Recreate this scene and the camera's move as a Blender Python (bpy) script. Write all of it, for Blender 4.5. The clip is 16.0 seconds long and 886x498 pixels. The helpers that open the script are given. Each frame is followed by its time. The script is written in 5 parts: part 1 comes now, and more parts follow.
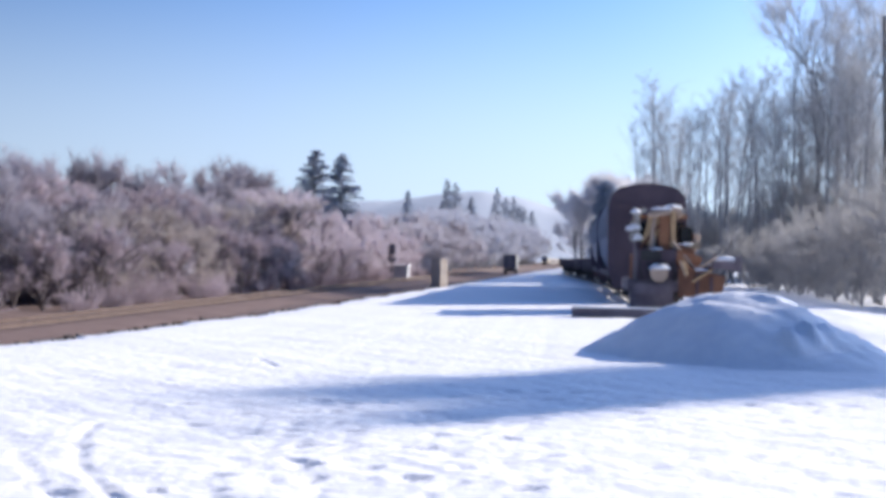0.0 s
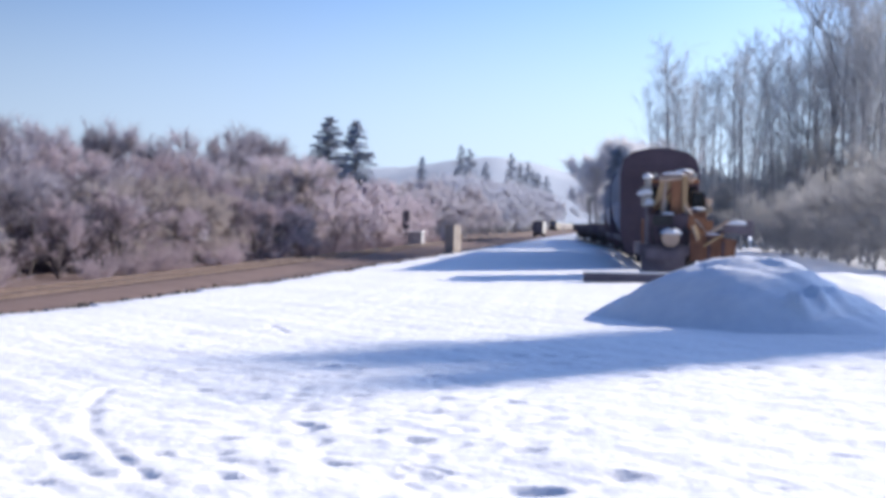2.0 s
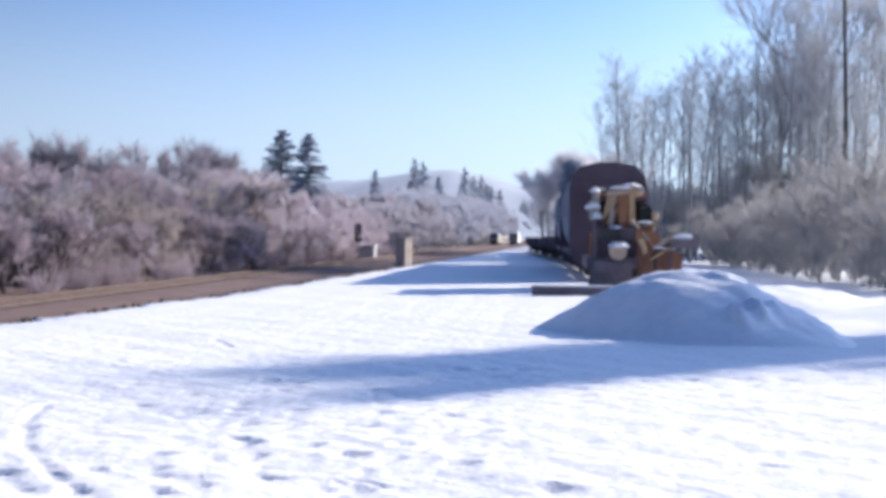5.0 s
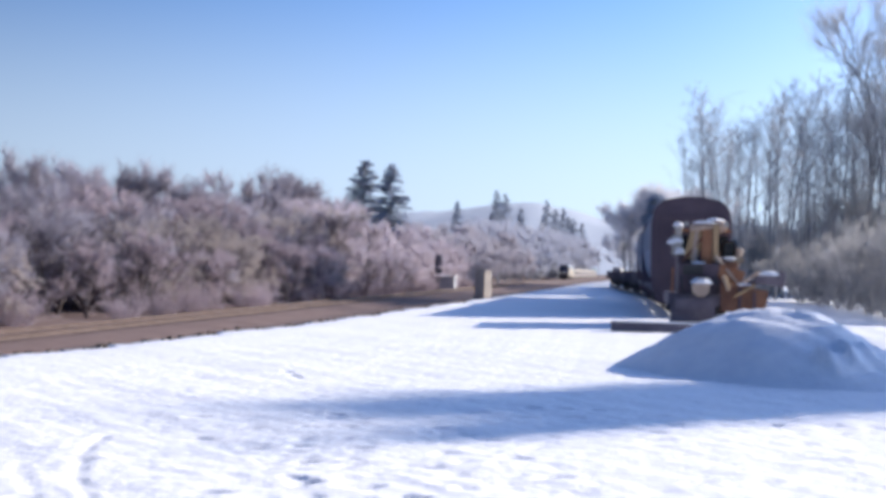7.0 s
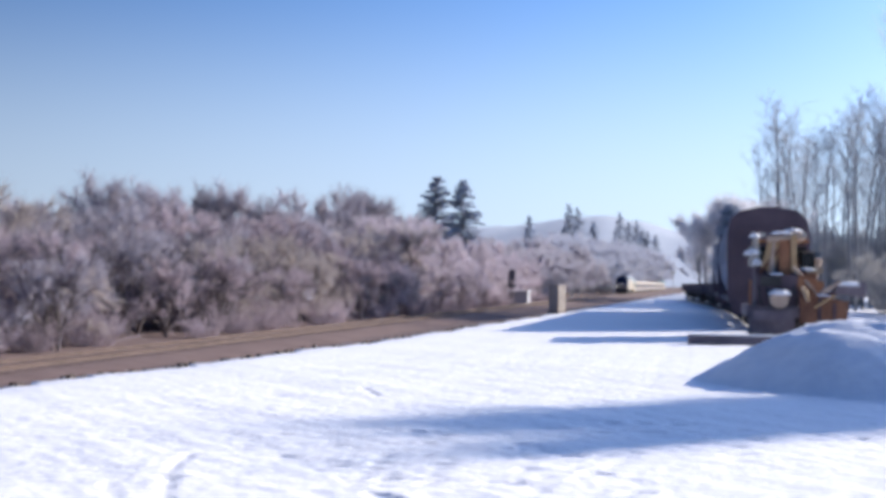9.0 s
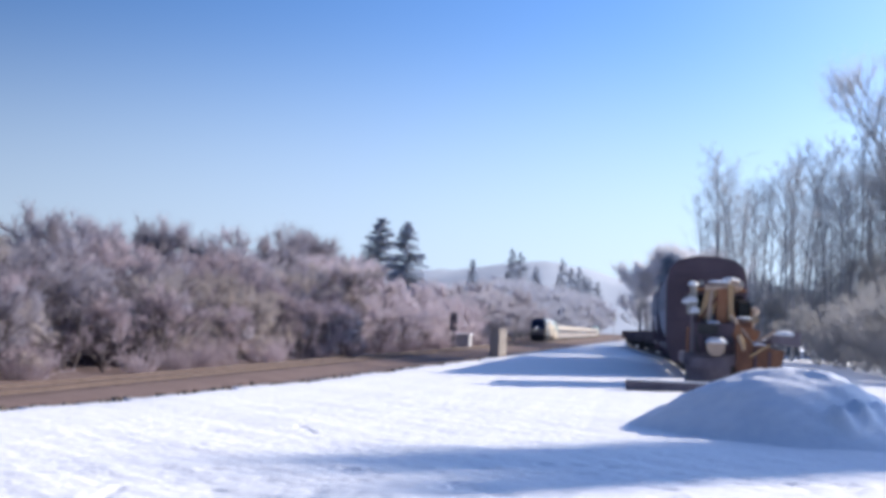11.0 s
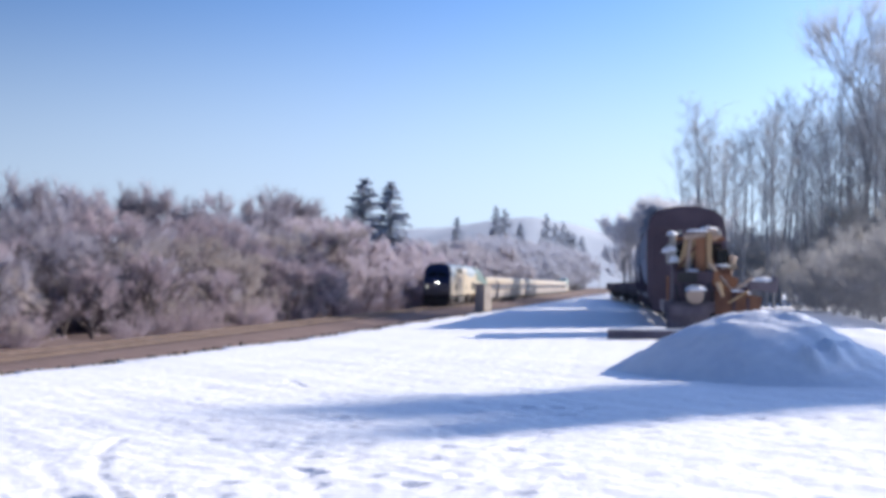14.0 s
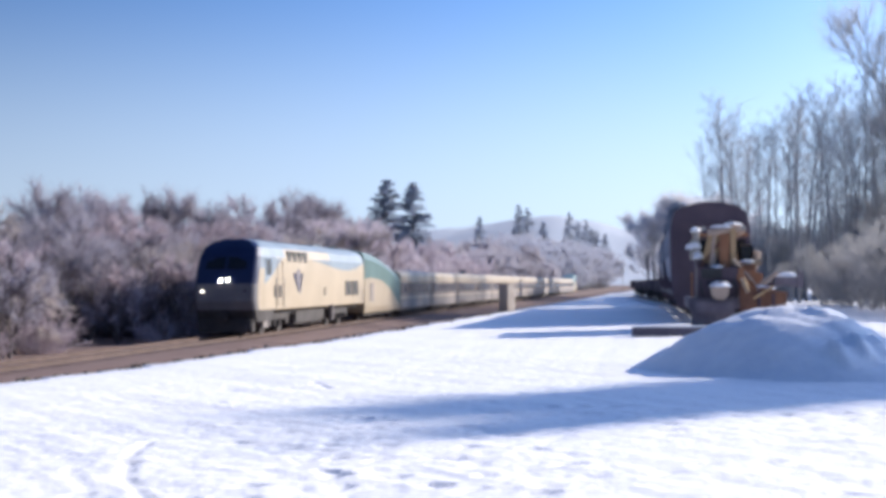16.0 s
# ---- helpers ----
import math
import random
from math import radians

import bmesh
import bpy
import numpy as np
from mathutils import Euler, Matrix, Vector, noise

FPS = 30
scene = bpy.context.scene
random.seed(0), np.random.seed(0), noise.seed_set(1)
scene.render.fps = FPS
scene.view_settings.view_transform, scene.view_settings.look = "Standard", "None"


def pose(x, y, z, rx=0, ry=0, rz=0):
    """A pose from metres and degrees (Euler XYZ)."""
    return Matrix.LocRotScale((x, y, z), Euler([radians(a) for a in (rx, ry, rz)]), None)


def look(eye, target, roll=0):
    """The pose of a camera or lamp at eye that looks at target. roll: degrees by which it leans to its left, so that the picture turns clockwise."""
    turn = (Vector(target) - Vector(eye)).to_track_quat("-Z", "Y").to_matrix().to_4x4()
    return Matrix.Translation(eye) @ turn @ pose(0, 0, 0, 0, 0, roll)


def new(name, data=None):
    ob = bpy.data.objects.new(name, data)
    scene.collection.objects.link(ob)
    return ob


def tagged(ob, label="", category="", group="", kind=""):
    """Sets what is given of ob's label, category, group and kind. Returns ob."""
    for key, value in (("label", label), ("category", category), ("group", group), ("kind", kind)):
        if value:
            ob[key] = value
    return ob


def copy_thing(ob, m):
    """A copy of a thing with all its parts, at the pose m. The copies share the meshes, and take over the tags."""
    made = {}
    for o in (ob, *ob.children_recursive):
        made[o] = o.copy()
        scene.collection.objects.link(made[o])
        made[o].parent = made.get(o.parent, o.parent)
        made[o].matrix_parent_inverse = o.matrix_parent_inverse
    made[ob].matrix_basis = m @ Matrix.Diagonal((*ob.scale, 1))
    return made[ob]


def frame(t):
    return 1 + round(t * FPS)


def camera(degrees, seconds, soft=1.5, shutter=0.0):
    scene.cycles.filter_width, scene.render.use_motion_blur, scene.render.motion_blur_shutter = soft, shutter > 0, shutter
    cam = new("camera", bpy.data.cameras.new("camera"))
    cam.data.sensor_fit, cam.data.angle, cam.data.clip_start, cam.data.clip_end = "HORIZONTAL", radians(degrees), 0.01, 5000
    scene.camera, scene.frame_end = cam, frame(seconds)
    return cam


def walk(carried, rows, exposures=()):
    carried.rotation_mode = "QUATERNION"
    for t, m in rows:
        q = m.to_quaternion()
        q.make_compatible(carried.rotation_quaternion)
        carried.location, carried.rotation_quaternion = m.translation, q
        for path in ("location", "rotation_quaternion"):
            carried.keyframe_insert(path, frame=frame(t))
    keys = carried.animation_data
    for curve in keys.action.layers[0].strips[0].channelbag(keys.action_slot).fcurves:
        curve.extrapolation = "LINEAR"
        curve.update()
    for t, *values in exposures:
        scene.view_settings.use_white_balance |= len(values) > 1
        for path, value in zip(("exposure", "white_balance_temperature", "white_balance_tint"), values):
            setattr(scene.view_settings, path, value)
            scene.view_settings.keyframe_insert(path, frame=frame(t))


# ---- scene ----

ROWS = [
    (0.0, -0.518, 0.449, 1.724, 90.425, -1.175, 5.787),
    (0.5, -0.459, 0.445, 1.717, 90.131, -1.083, 5.896),
    (1.0, -0.400, 0.440, 1.710, 89.696, -0.785, 6.155),
    (1.5, -0.400, 0.385, 1.720, 89.244, -0.735, 6.323),
    (2.0, -0.400, 0.330, 1.730, 88.827, -0.797, 6.485),
    (2.5, -0.380, 0.248, 1.735, 88.698, -0.756, 6.377),
    (3.0, -0.359, 0.166, 1.739, 88.934, -0.720, 5.883),
    (3.5, -0.339, 0.085, 1.744, 89.093, -0.701, 5.196),
    (4.0, -0.318, 0.003, 1.748, 88.967, -0.742, 4.499),
    (4.2, -0.310, -0.030, 1.750, 88.988, -0.691, 4.281),
    (6.3, -0.155, 0.823, 1.734, 90.568, -1.444, 4.988),
    (6.5, -0.155, 0.823, 1.734, 90.651, -1.369, 5.613),
    (7.0, -0.186, 0.724, 1.764, 90.874, -1.751, 8.111),
    (7.5, -0.216, 0.626, 1.794, 91.091, -2.110, 11.034),
    (8.0, -0.247, 0.527, 1.824, 91.093, -1.876, 11.501),
    (8.2, -0.243, 0.552, 1.815, 91.152, -1.979, 11.538),
    (10.3, -0.200, 0.818, 1.729, 93.494, 1.239, 11.487),
    (10.5, -0.196, 0.843, 1.721, 94.303, 0.006, 11.085),
    (11.0, -0.153, 0.580, 1.731, 93.561, -2.234, 8.818),
    (11.5, -0.111, 0.316, 1.742, 92.140, -1.931, 7.848),
    (12.0, -0.088, 0.253, 1.724, 91.823, -1.659, 7.890),
    (12.5, -0.066, 0.190, 1.705, 91.789, -1.276, 7.968),
    (13.0, -0.044, 0.126, 1.687, 91.741, -1.074, 8.034),
    (13.5, -0.022, 0.063, 1.668, 91.682, -0.824, 8.093),
    (14.0, 0.000, 0.000, 1.650, 91.642, -0.506, 8.169),
    (14.5, 0.000, 0.000, 1.650, 91.582, -0.329, 8.277),
    (15.0, 0.000, 0.000, 1.650, 91.548, -0.164, 8.475),
    (15.5, 0.000, 0.000, 1.650, 91.560, 0.109, 8.810),
    (16.0, 0.000, 0.000, 1.650, 91.644, 0.346, 9.264),
]
cam = camera(39.73, 16.0, soft=4.2)
walk(cam, [(t, pose(x, y, z, a, b, c)) for t, x, y, z, a, b, c in ROWS], [(0.0, 1.0), (4.2, 1.0), (10.5, 0.97), (16.0, 1.0)])

# ---- world, sun, exposure ----
SUN_EL, SUN_AZ = radians(23), radians(54)
world = bpy.data.worlds.new("winter_sky")
scene.world = world
world.use_nodes = True
wn = world.node_tree.nodes
sky = wn.new("ShaderNodeTexSky")
sky.sky_type, sky.sun_disc = "NISHITA", False
sky.sun_elevation, sky.sun_rotation = SUN_EL, SUN_AZ
sky.altitude, sky.air_density, sky.dust_density, sky.ozone_density = 60, 1.0, 0.7, 2.0
to_sun = Vector((math.cos(SUN_EL) * math.sin(SUN_AZ), math.cos(SUN_EL) * math.cos(SUN_AZ), math.sin(SUN_EL)))


def world_node(kind, **settings):
    n = wn.new(kind)
    for key, value in settings.items():
        n.inputs[key].default_value = value
    return n


def wire(a, b):
    world.node_tree.links.new(a, b)


# the clear sky, multiplied by a blue tint, over a smooth belt of winter haze that is brighter towards the sun
tone = world_node("ShaderNodeMix")
tone.data_type, tone.blend_type = "RGBA", "MULTIPLY"
tone.inputs["Factor"].default_value = 1.0
tone.inputs["B"].default_value = (0.57, 0.85, 1.34, 1)
wire(sky.outputs[0], tone.inputs["A"])
way = wn.new("ShaderNodeTexCoord")
split = wn.new("ShaderNodeSeparateXYZ")
wire(way.outputs["Generated"], split.inputs[0])
belt = world_node("ShaderNodeMapRange", **{"From Min": -0.02, "From Max": 0.30, "To Min": 0.84, "To Max": 0.0})
belt.interpolation_type = "SMOOTHERSTEP"
wire(split.outputs["Z"], belt.inputs["Value"])
sunward = wn.new("ShaderNodeVectorMath")
sunward.operation = "DOT_PRODUCT"
wire(way.outputs["Generated"], sunward.inputs[0])
sunward.inputs[1].default_value = to_sun
gain = world_node("ShaderNodeMapRange", **{"From Min": 0.0, "From Max": 1.0, "To Min": 0.72, "To Max": 1.54})
wire(sunward.outputs["Value"], gain.inputs["Value"])
haze = wn.new("ShaderNodeVectorMath")
haze.operation = "SCALE"
haze.inputs[0].default_value = (4.4, 5.3, 6.75)
wire(gain.outputs["Result"], haze.inputs["Scale"])
blend = wn.new("ShaderNodeMix")
blend.data_type = "RGBA"
wire(belt.outputs["Result"], blend.inputs["Factor"])
shift = world_node("ShaderNodeMapRange", **{"From Min": 0.0, "From Max": 1.0, "To Min": 0.46, "To Max": 1.25})
wire(sunward.outputs["Value"], shift.inputs["Value"])
clear = wn.new("ShaderNodeVectorMath")
clear.operation = "SCALE"
wire(tone.outputs["Result"], clear.inputs[0])
wire(shift.outputs["Result"], clear.inputs["Scale"])
wire(clear.outputs["Vector"], blend.inputs["A"])
wire(haze.outputs["Vector"], blend.inputs["B"])
# a white glow about the sun, added to lighten what lies in shade
ring = world_node("ShaderNodeMapRange", **{"From Min": 0.6, "From Max": 1.0, "To Min": 0.0, "To Max": 1.0})
ring.interpolation_type = "SMOOTHSTEP"
wire(sunward.outputs["Value"], ring.inputs["Value"])
aureole = wn.new("ShaderNodeVectorMath")
aureole.operation = "SCALE"
aureole.inputs[0].default_value = (2.4, 2.2, 2.0)
wire(ring.outputs["Result"], aureole.inputs["Scale"])
total = wn.new("ShaderNodeVectorMath")
total.operation = "ADD"
wire(blend.outputs["Result"], total.inputs[0])
wire(aureole.outputs["Vector"], total.inputs[1])
wire(total.outputs["Vector"], wn["Background"].inputs[0])
wn["Background"].inputs[1].default_value = 0.08
sun_data = bpy.data.lights.new("sun", "SUN")
sun_data.energy, sun_data.angle, sun_data.color = 4.0, radians(0.6), (1.0, 0.90, 0.80)
sun = new("sun", sun_data)
sun.matrix_basis = look(to_sun * 100, (0, 0, 0))


# ---- materials ----
def material(name, low, high, rough=0.7, scale=3.0, fine=40.0, metal=0.0, bump=0.3, depth=0.02, per_object=0.0, island=0.0, glow=None, shine=0.5, through_light=0.0):
    """Two noises mix the two colours; a fine one makes the relief; rime lets a share of the light through."""
    m = bpy.data.materials.new(name)
    m.use_nodes = True
    nt = m.node_tree
    bsdf = nt.nodes["Principled BSDF"]
    geo = nt.nodes.new("ShaderNodeTexCoord")
    big, small = nt.nodes.new("ShaderNodeTexNoise"), nt.nodes.new("ShaderNodeTexNoise")
    big.inputs["Scale"].default_value, big.inputs["Detail"].default_value = scale, 5
    small.inputs["Scale"].default_value, small.inputs["Detail"].default_value = fine, 3
    for n in (big, small):
        nt.links.new(geo.outputs["Object"], n.inputs["Vector"])
    add = nt.nodes.new("ShaderNodeMath")
    add.operation = "MULTIPLY_ADD"
    nt.links.new(small.outputs["Fac"], add.inputs[0])
    add.inputs[1].default_value = 0.5
    nt.links.new(big.outputs["Fac"], add.inputs[2])
    last = add
    for amount, node, socket in ((per_object, "ShaderNodeObjectInfo", "Random"), (island, "ShaderNodeNewGeometry", "Random Per Island")):
        if amount:
            source, more = nt.nodes.new(node), nt.nodes.new("ShaderNodeMath")
            more.operation = "MULTIPLY_ADD"
            nt.links.new(source.outputs[socket], more.inputs[0])
            more.inputs[1].default_value = amount
            nt.links.new(last.outputs[0], more.inputs[2])
            last = more
    ramp = nt.nodes.new("ShaderNodeMapRange")
    ramp.inputs["From Min"].default_value = 0.5
    ramp.inputs["From Max"].default_value = 1.0 + per_object + island
    nt.links.new(last.outputs[0], ramp.inputs["Value"])
    mix = nt.nodes.new("ShaderNodeMix")
    mix.data_type = "RGBA"
    nt.links.new(ramp.outputs["Result"], mix.inputs["Factor"])
    mix.inputs["A"].default_value, mix.inputs["B"].default_value = (*low, 1), (*high, 1)
    nt.links.new(mix.outputs["Result"], bsdf.inputs["Base Color"])
    bsdf.inputs["Roughness"].default_value, bsdf.inputs["Metallic"].default_value = rough, metal
    bsdf.inputs["Specular IOR Level"].default_value = shine
    if bump:
        b = nt.nodes.new("ShaderNodeBump")
        b.inputs["Strength"].default_value, b.inputs["Distance"].default_value = bump, depth
        nt.links.new(small.outputs["Fac"], b.inputs["Height"])
        nt.links.new(b.outputs["Normal"], bsdf.inputs["Normal"])
    if glow:
        bsdf.inputs["Emission Color"].default_value = (*glow[:3], 1)
        bsdf.inputs["Emission Strength"].default_value = glow[3]
    if through_light:
        leak, both = nt.nodes.new("ShaderNodeBsdfTranslucent"), nt.nodes.new("ShaderNodeMixShader")
        nt.links.new(mix.outputs["Result"], leak.inputs["Color"])
        both.inputs[0].default_value = through_light
        nt.links.new(bsdf.outputs[0], both.inputs[1])
        nt.links.new(leak.outputs[0], both.inputs[2])
        nt.links.new(both.outputs[0], nt.nodes["Material Output"].inputs["Surface"])
    return m


SNOW = material("snow", (0.83, 0.84, 0.87), (0.90, 0.90, 0.915), 0.6, 0.35, 5.0, bump=0.5, depth=0.05)
PILE_SNOW = material("piled_snow", (0.76, 0.79, 0.85), (0.90, 0.91, 0.93), 0.65, 1.2, 5.0, bump=0.4, depth=0.05)
EARTH = material("dry_earth", (0.112, 0.07, 0.062), (0.172, 0.115, 0.104), 0.95, 0.25, 6.0, bump=0.4, depth=0.04)
BALLAST = material("ballast", (0.116, 0.073, 0.065), (0.178, 0.12, 0.108), 0.95, 0.7, 14.0, bump=0.4, depth=0.03)
DUSTY_TIE = material("dusty_ties", (0.085, 0.06, 0.053), (0.15, 0.105, 0.093), 0.95, 2.0, 20.0, island=0.4)
RAIL = material("rusty_rail", (0.08, 0.055, 0.047), (0.13, 0.09, 0.08), 0.75, 2.0, 30.0, 0.2)
TIE = material("creosoted_wood", (0.05, 0.04, 0.035), (0.14, 0.11, 0.09), 0.9, 2.0, 20.0, island=0.4)
BARK = material("frosty_bark", (0.07, 0.058, 0.06), (0.22, 0.19, 0.195), 0.95, 2.5, 20.0, bump=0.6, per_object=0.4)
TWIG = material("frosted_twigs", (0.23, 0.217, 0.253), (0.59, 0.565, 0.64), 0.9, 0.55, 3.0, bump=0, per_object=0.5, island=0.15, through_light=0.4)
BROWN_TWIG = material("brown_frosted_twigs", (0.31, 0.26, 0.295), (0.66, 0.58, 0.635), 0.9, 0.55, 3.0, bump=0, per_object=0.5, island=0.15, through_light=0.4)
OLIVE_TWIG = material("olive_brown_twigs", (0.31, 0.275, 0.265), (0.66, 0.6, 0.58), 0.9, 0.55, 3.0, bump=0, per_object=0.5, island=0.15, through_light=0.4)
# grey frosty twigs, lightened towards blue in place of haze
GREY_TWIG = material("grey_frosty_twigs_hazed", (0.4, 0.415, 0.44), (0.62, 0.64, 0.67), 0.9, 0.35, 3.0, bump=0, per_object=0.4, island=0.2, through_light=0.4)
# inner twigs without frost, with the wood's inner shade put into the colour
SHADE_TWIG = material("inner_twigs_with_shade", (0.1, 0.085, 0.105), (0.24, 0.21, 0.245), 0.9, 0.45, 3.0, bump=0, per_object=0.5, island=0.3, through_light=0.4)
BUSH_TWIG = material("dull_grey_twigs", (0.30, 0.30, 0.305), (0.48, 0.475, 0.475), 0.9, 0.35, 3.0, bump=0, per_object=0.4, island=0.1, through_light=0.5)
# frosted twigs paled beyond their frost, so the colour carries distance haze
FAR_TWIG = material("frosted_twigs_hazed", (0.42, 0.4, 0.45), (0.62, 0.6, 0.655), 0.9, 0.2, 2.0, bump=0, per_object=0.4, through_light=0.45)
# twigs for trees past 330 m, blued to stand for the air between
DISTANT_TWIG = material("distant_twigs_hazed", (0.44, 0.455, 0.53), (0.6, 0.615, 0.69), 0.9, 0.2, 2.0, bump=0, per_object=0.4, through_light=0.45)
# frosty bark with haze painted in as a paler, bluer grey
PALE_BARK = material("frosty_bark_hazed", (0.21, 0.22, 0.235), (0.40, 0.41, 0.43), 0.95, 2.5, 20.0, bump=0.6, per_object=0.4)
GREY_BARK = material("grey_alder_bark", (0.19, 0.195, 0.205), (0.34, 0.345, 0.36), 0.95, 2.5, 20.0, bump=0.6, per_object=0.4)
# paler copy of the near twigs; the extra paleness stands for haze
MID_TWIG = material("brown_frosty_twigs_hazed", (0.42, 0.375, 0.42), (0.78, 0.72, 0.78), 0.9, 0.35, 3.0, bump=0, per_object=0.5, island=0.2, through_light=0.4)
# frosty needles, lightened further towards blue for haze
NEEDLE = material("frosty_needles_hazed", (0.44, 0.49, 0.58), (0.64, 0.69, 0.78), 0.9, 0.5, 4.0, bump=0, per_object=0.3, island=0.5, through_light=0.4)
# haze is put into these needles as a pale blue-grey
FAR_NEEDLE = material("far_needles_hazed", (0.4, 0.44, 0.52), (0.56, 0.61, 0.69), 0.9, 0.5, 4.0, bump=0, per_object=0.3, island=0.4, through_light=0.4)
# pale blue in the hills' colour stands for kilometres of haze
HILL = material("forest_hill_hazed", (0.33, 0.38, 0.46), (0.43, 0.48, 0.55), 1.0, 0.004, 0.05, bump=0)
# rimed twigs made near white, haze over the siding's far end included
HAZED_TWIG = material("rimed_twigs_hazed", (0.60, 0.60, 0.64), (0.84, 0.84, 0.87), 0.9, 0.2, 2.0, bump=0, per_object=0.4, island=0.2, through_light=0.45)
# blue-grey that paints haze onto the far woods
FAR_WOOD = material("far_woods_hazed", (0.33, 0.335, 0.385), (0.58, 0.585, 0.64), 1.0, 0.05, 0.4, bump=0, island=0.6)


# ---- mesh helpers ----
def mesh_object(name, verts, faces, mats, index=None, smooth=False):
    me = bpy.data.meshes.new(name)
    me.from_pydata(verts, [], faces)
    for m in mats if isinstance(mats, (list, tuple)) else [mats]:
        me.materials.append(m)
    if index is not None:
        me.polygons.foreach_set("material_index", index)
    if smooth:
        me.polygons.foreach_set("use_smooth", [True] * len(me.polygons))
    me.update()
    return new(name, me)


def part(name, bm, mat, parent, label=""):
    me = bpy.data.meshes.new(name)
    bmesh.ops.recalc_face_normals(bm, faces=bm.faces)
    bm.to_mesh(me)
    bm.free()
    me.materials.append(mat)
    ob = new(name, me)
    ob.parent = parent
    return tagged(ob, label) if label else ob


def box(bm, x0, x1, y0, y1, z0, z1, bevel=0.02, m=None):
    r = bmesh.ops.create_cube(bm, size=1)
    t = Matrix.Translation(((x0 + x1) / 2, (y0 + y1) / 2, (z0 + z1) / 2)) @ Matrix.Diagonal((x1 - x0, y1 - y0, z1 - z0, 1))
    bmesh.ops.transform(bm, matrix=t, verts=r["verts"])
    if bevel:
        edges = list({e for v in r["verts"] for e in v.link_edges})
        out = bmesh.ops.bevel(bm, geom=edges, offset=bevel, segments=2, affect="EDGES")
        r["verts"] = list({v for f in out["faces"] for v in f.verts} | {v for v in r["verts"] if v.is_valid})
    if m is not None:
        bmesh.ops.transform(bm, matrix=m, verts=r["verts"])
    return bm


def rod(bm, a, b, r0, r1=None, sides=10):
    a, b = Vector(a), Vector(b)
    d = b - a
    m = Matrix.Translation((a + b) / 2) @ d.to_track_quat("Z", "Y").to_matrix().to_4x4()
    bmesh.ops.create_cone(bm, cap_ends=True, segments=sides, radius1=r0, radius2=r0 if r1 is None else r1, depth=d.length, matrix=m)
    return bm


def B():
    return bmesh.new()


def thing(name, label, category, group="", m=None):
    ob = new(name)
    ob.empty_display_size = 0.2
    if m is not None:
        ob.matrix_basis = m
    return tagged(ob, label, category, group)


def smooth_step(a, b, x):
    t = np.clip((x - a) / (b - a), 0, 1)
    return t * t * (3 - 2 * t)


def wavy(x, y, s, seed=0):
    return (np.sin(x * s + 1.3 * np.sin(y * s * 0.7 + seed) + seed) + np.sin(y * s * 1.3 + 1.7 * np.sin(x * s * 0.6 + 2 * seed)) +
            0.5 * np.sin((x + y) * s * 2.3 + seed * 3) + 0.5 * np.sin((x - 1.4 * y) * s * 2.9 + seed)) / 3


# ---- ground ----
MAIN_X, RAIL_Z = -18.7, -0.62


def track_x(y):
    """The main track bends gently towards the siding's side far down the line."""
    return MAIN_X + 1.8e-5 * np.maximum(y, 0) ** 2


def edge_x(y):
    return np.interp(y, [-80, 10, 20, 37, 75, 130, 200, 320, 700, 2500], [-14, -11.8, -11.0, -9.4, -8.2, -6.6, -5.2, -1.0, 8.0, 12.0])


def siding_x(y):
    return 3.0 - 3.2 * smooth_step(72, 170, y)


def ground_z(x, y):
    base = -0.78 * smooth_step(0.3, 6.5, edge_x(y) - x) - 0.16
    return base + 0.05 * wavy(x, y, 0.7, 3)


def build_ground():
    xs = np.r_[np.linspace(-3500, -120, 14), np.linspace(-100, -36, 17), np.linspace(-34, 8, 85), np.linspace(10, 80, 24), np.linspace(100, 3500, 14)]
    ys = np.r_[np.linspace(-1500, -40, 8), np.linspace(-30, 120, 151), np.linspace(124, 320, 50), np.linspace(350, 4600, 24)]
    X, Y = np.meshgrid(xs, ys)
    Z = ground_z(X, Y)
    n, k = X.shape
    idx = np.arange(n * k).reshape(n, k)
    faces = np.stack([idx[:-1, :-1], idx[:-1, 1:], idx[1:, 1:], idx[1:, :-1]], -1).reshape(-1, 4)
    ob = mesh_object("ground", np.stack([X, Y, Z], -1).reshape(-1, 3).tolist(), faces.tolist(), EARTH, smooth=True)
    tagged(ob, "brown frozen earth and dry grass beside the railway", "ground", kind="structure")


PRINTS = [(-6.4, 18.6), (-5.7, 18.0), (-4.8, 14.06), (-4.24, 12.55), (-3.57, 12.02), (-3.27, 12.64), (-2.61, 10.3), (-2.58, 12.31), (-2.4, 11.32), (-2.13, 8.93), (-2.74, 8.29), (-3.21, 9.66),
          (-1.62, 8.86), (-1.71, 9.97), (-1.89, 11.36), (-3.34, 14.8), (-2.64, 15.48), (-3.52, 9.04), (-3.33, 8.25), (-4.1, 8.9), (-4.02, 8.01), (-2.89, 11.38), (-1.42, 8.67), (-2.21, 10.23),
          (-0.8, 9.62), (-0.68, 11.16), (-1.07, 12.14), (0.51, 15.54), (1.87, 14.36), (2.41, 15.55), (-1.23, 16.44), (-0.82, 16.59), (-0.41, 16.64), (-0.08, 8.85)]


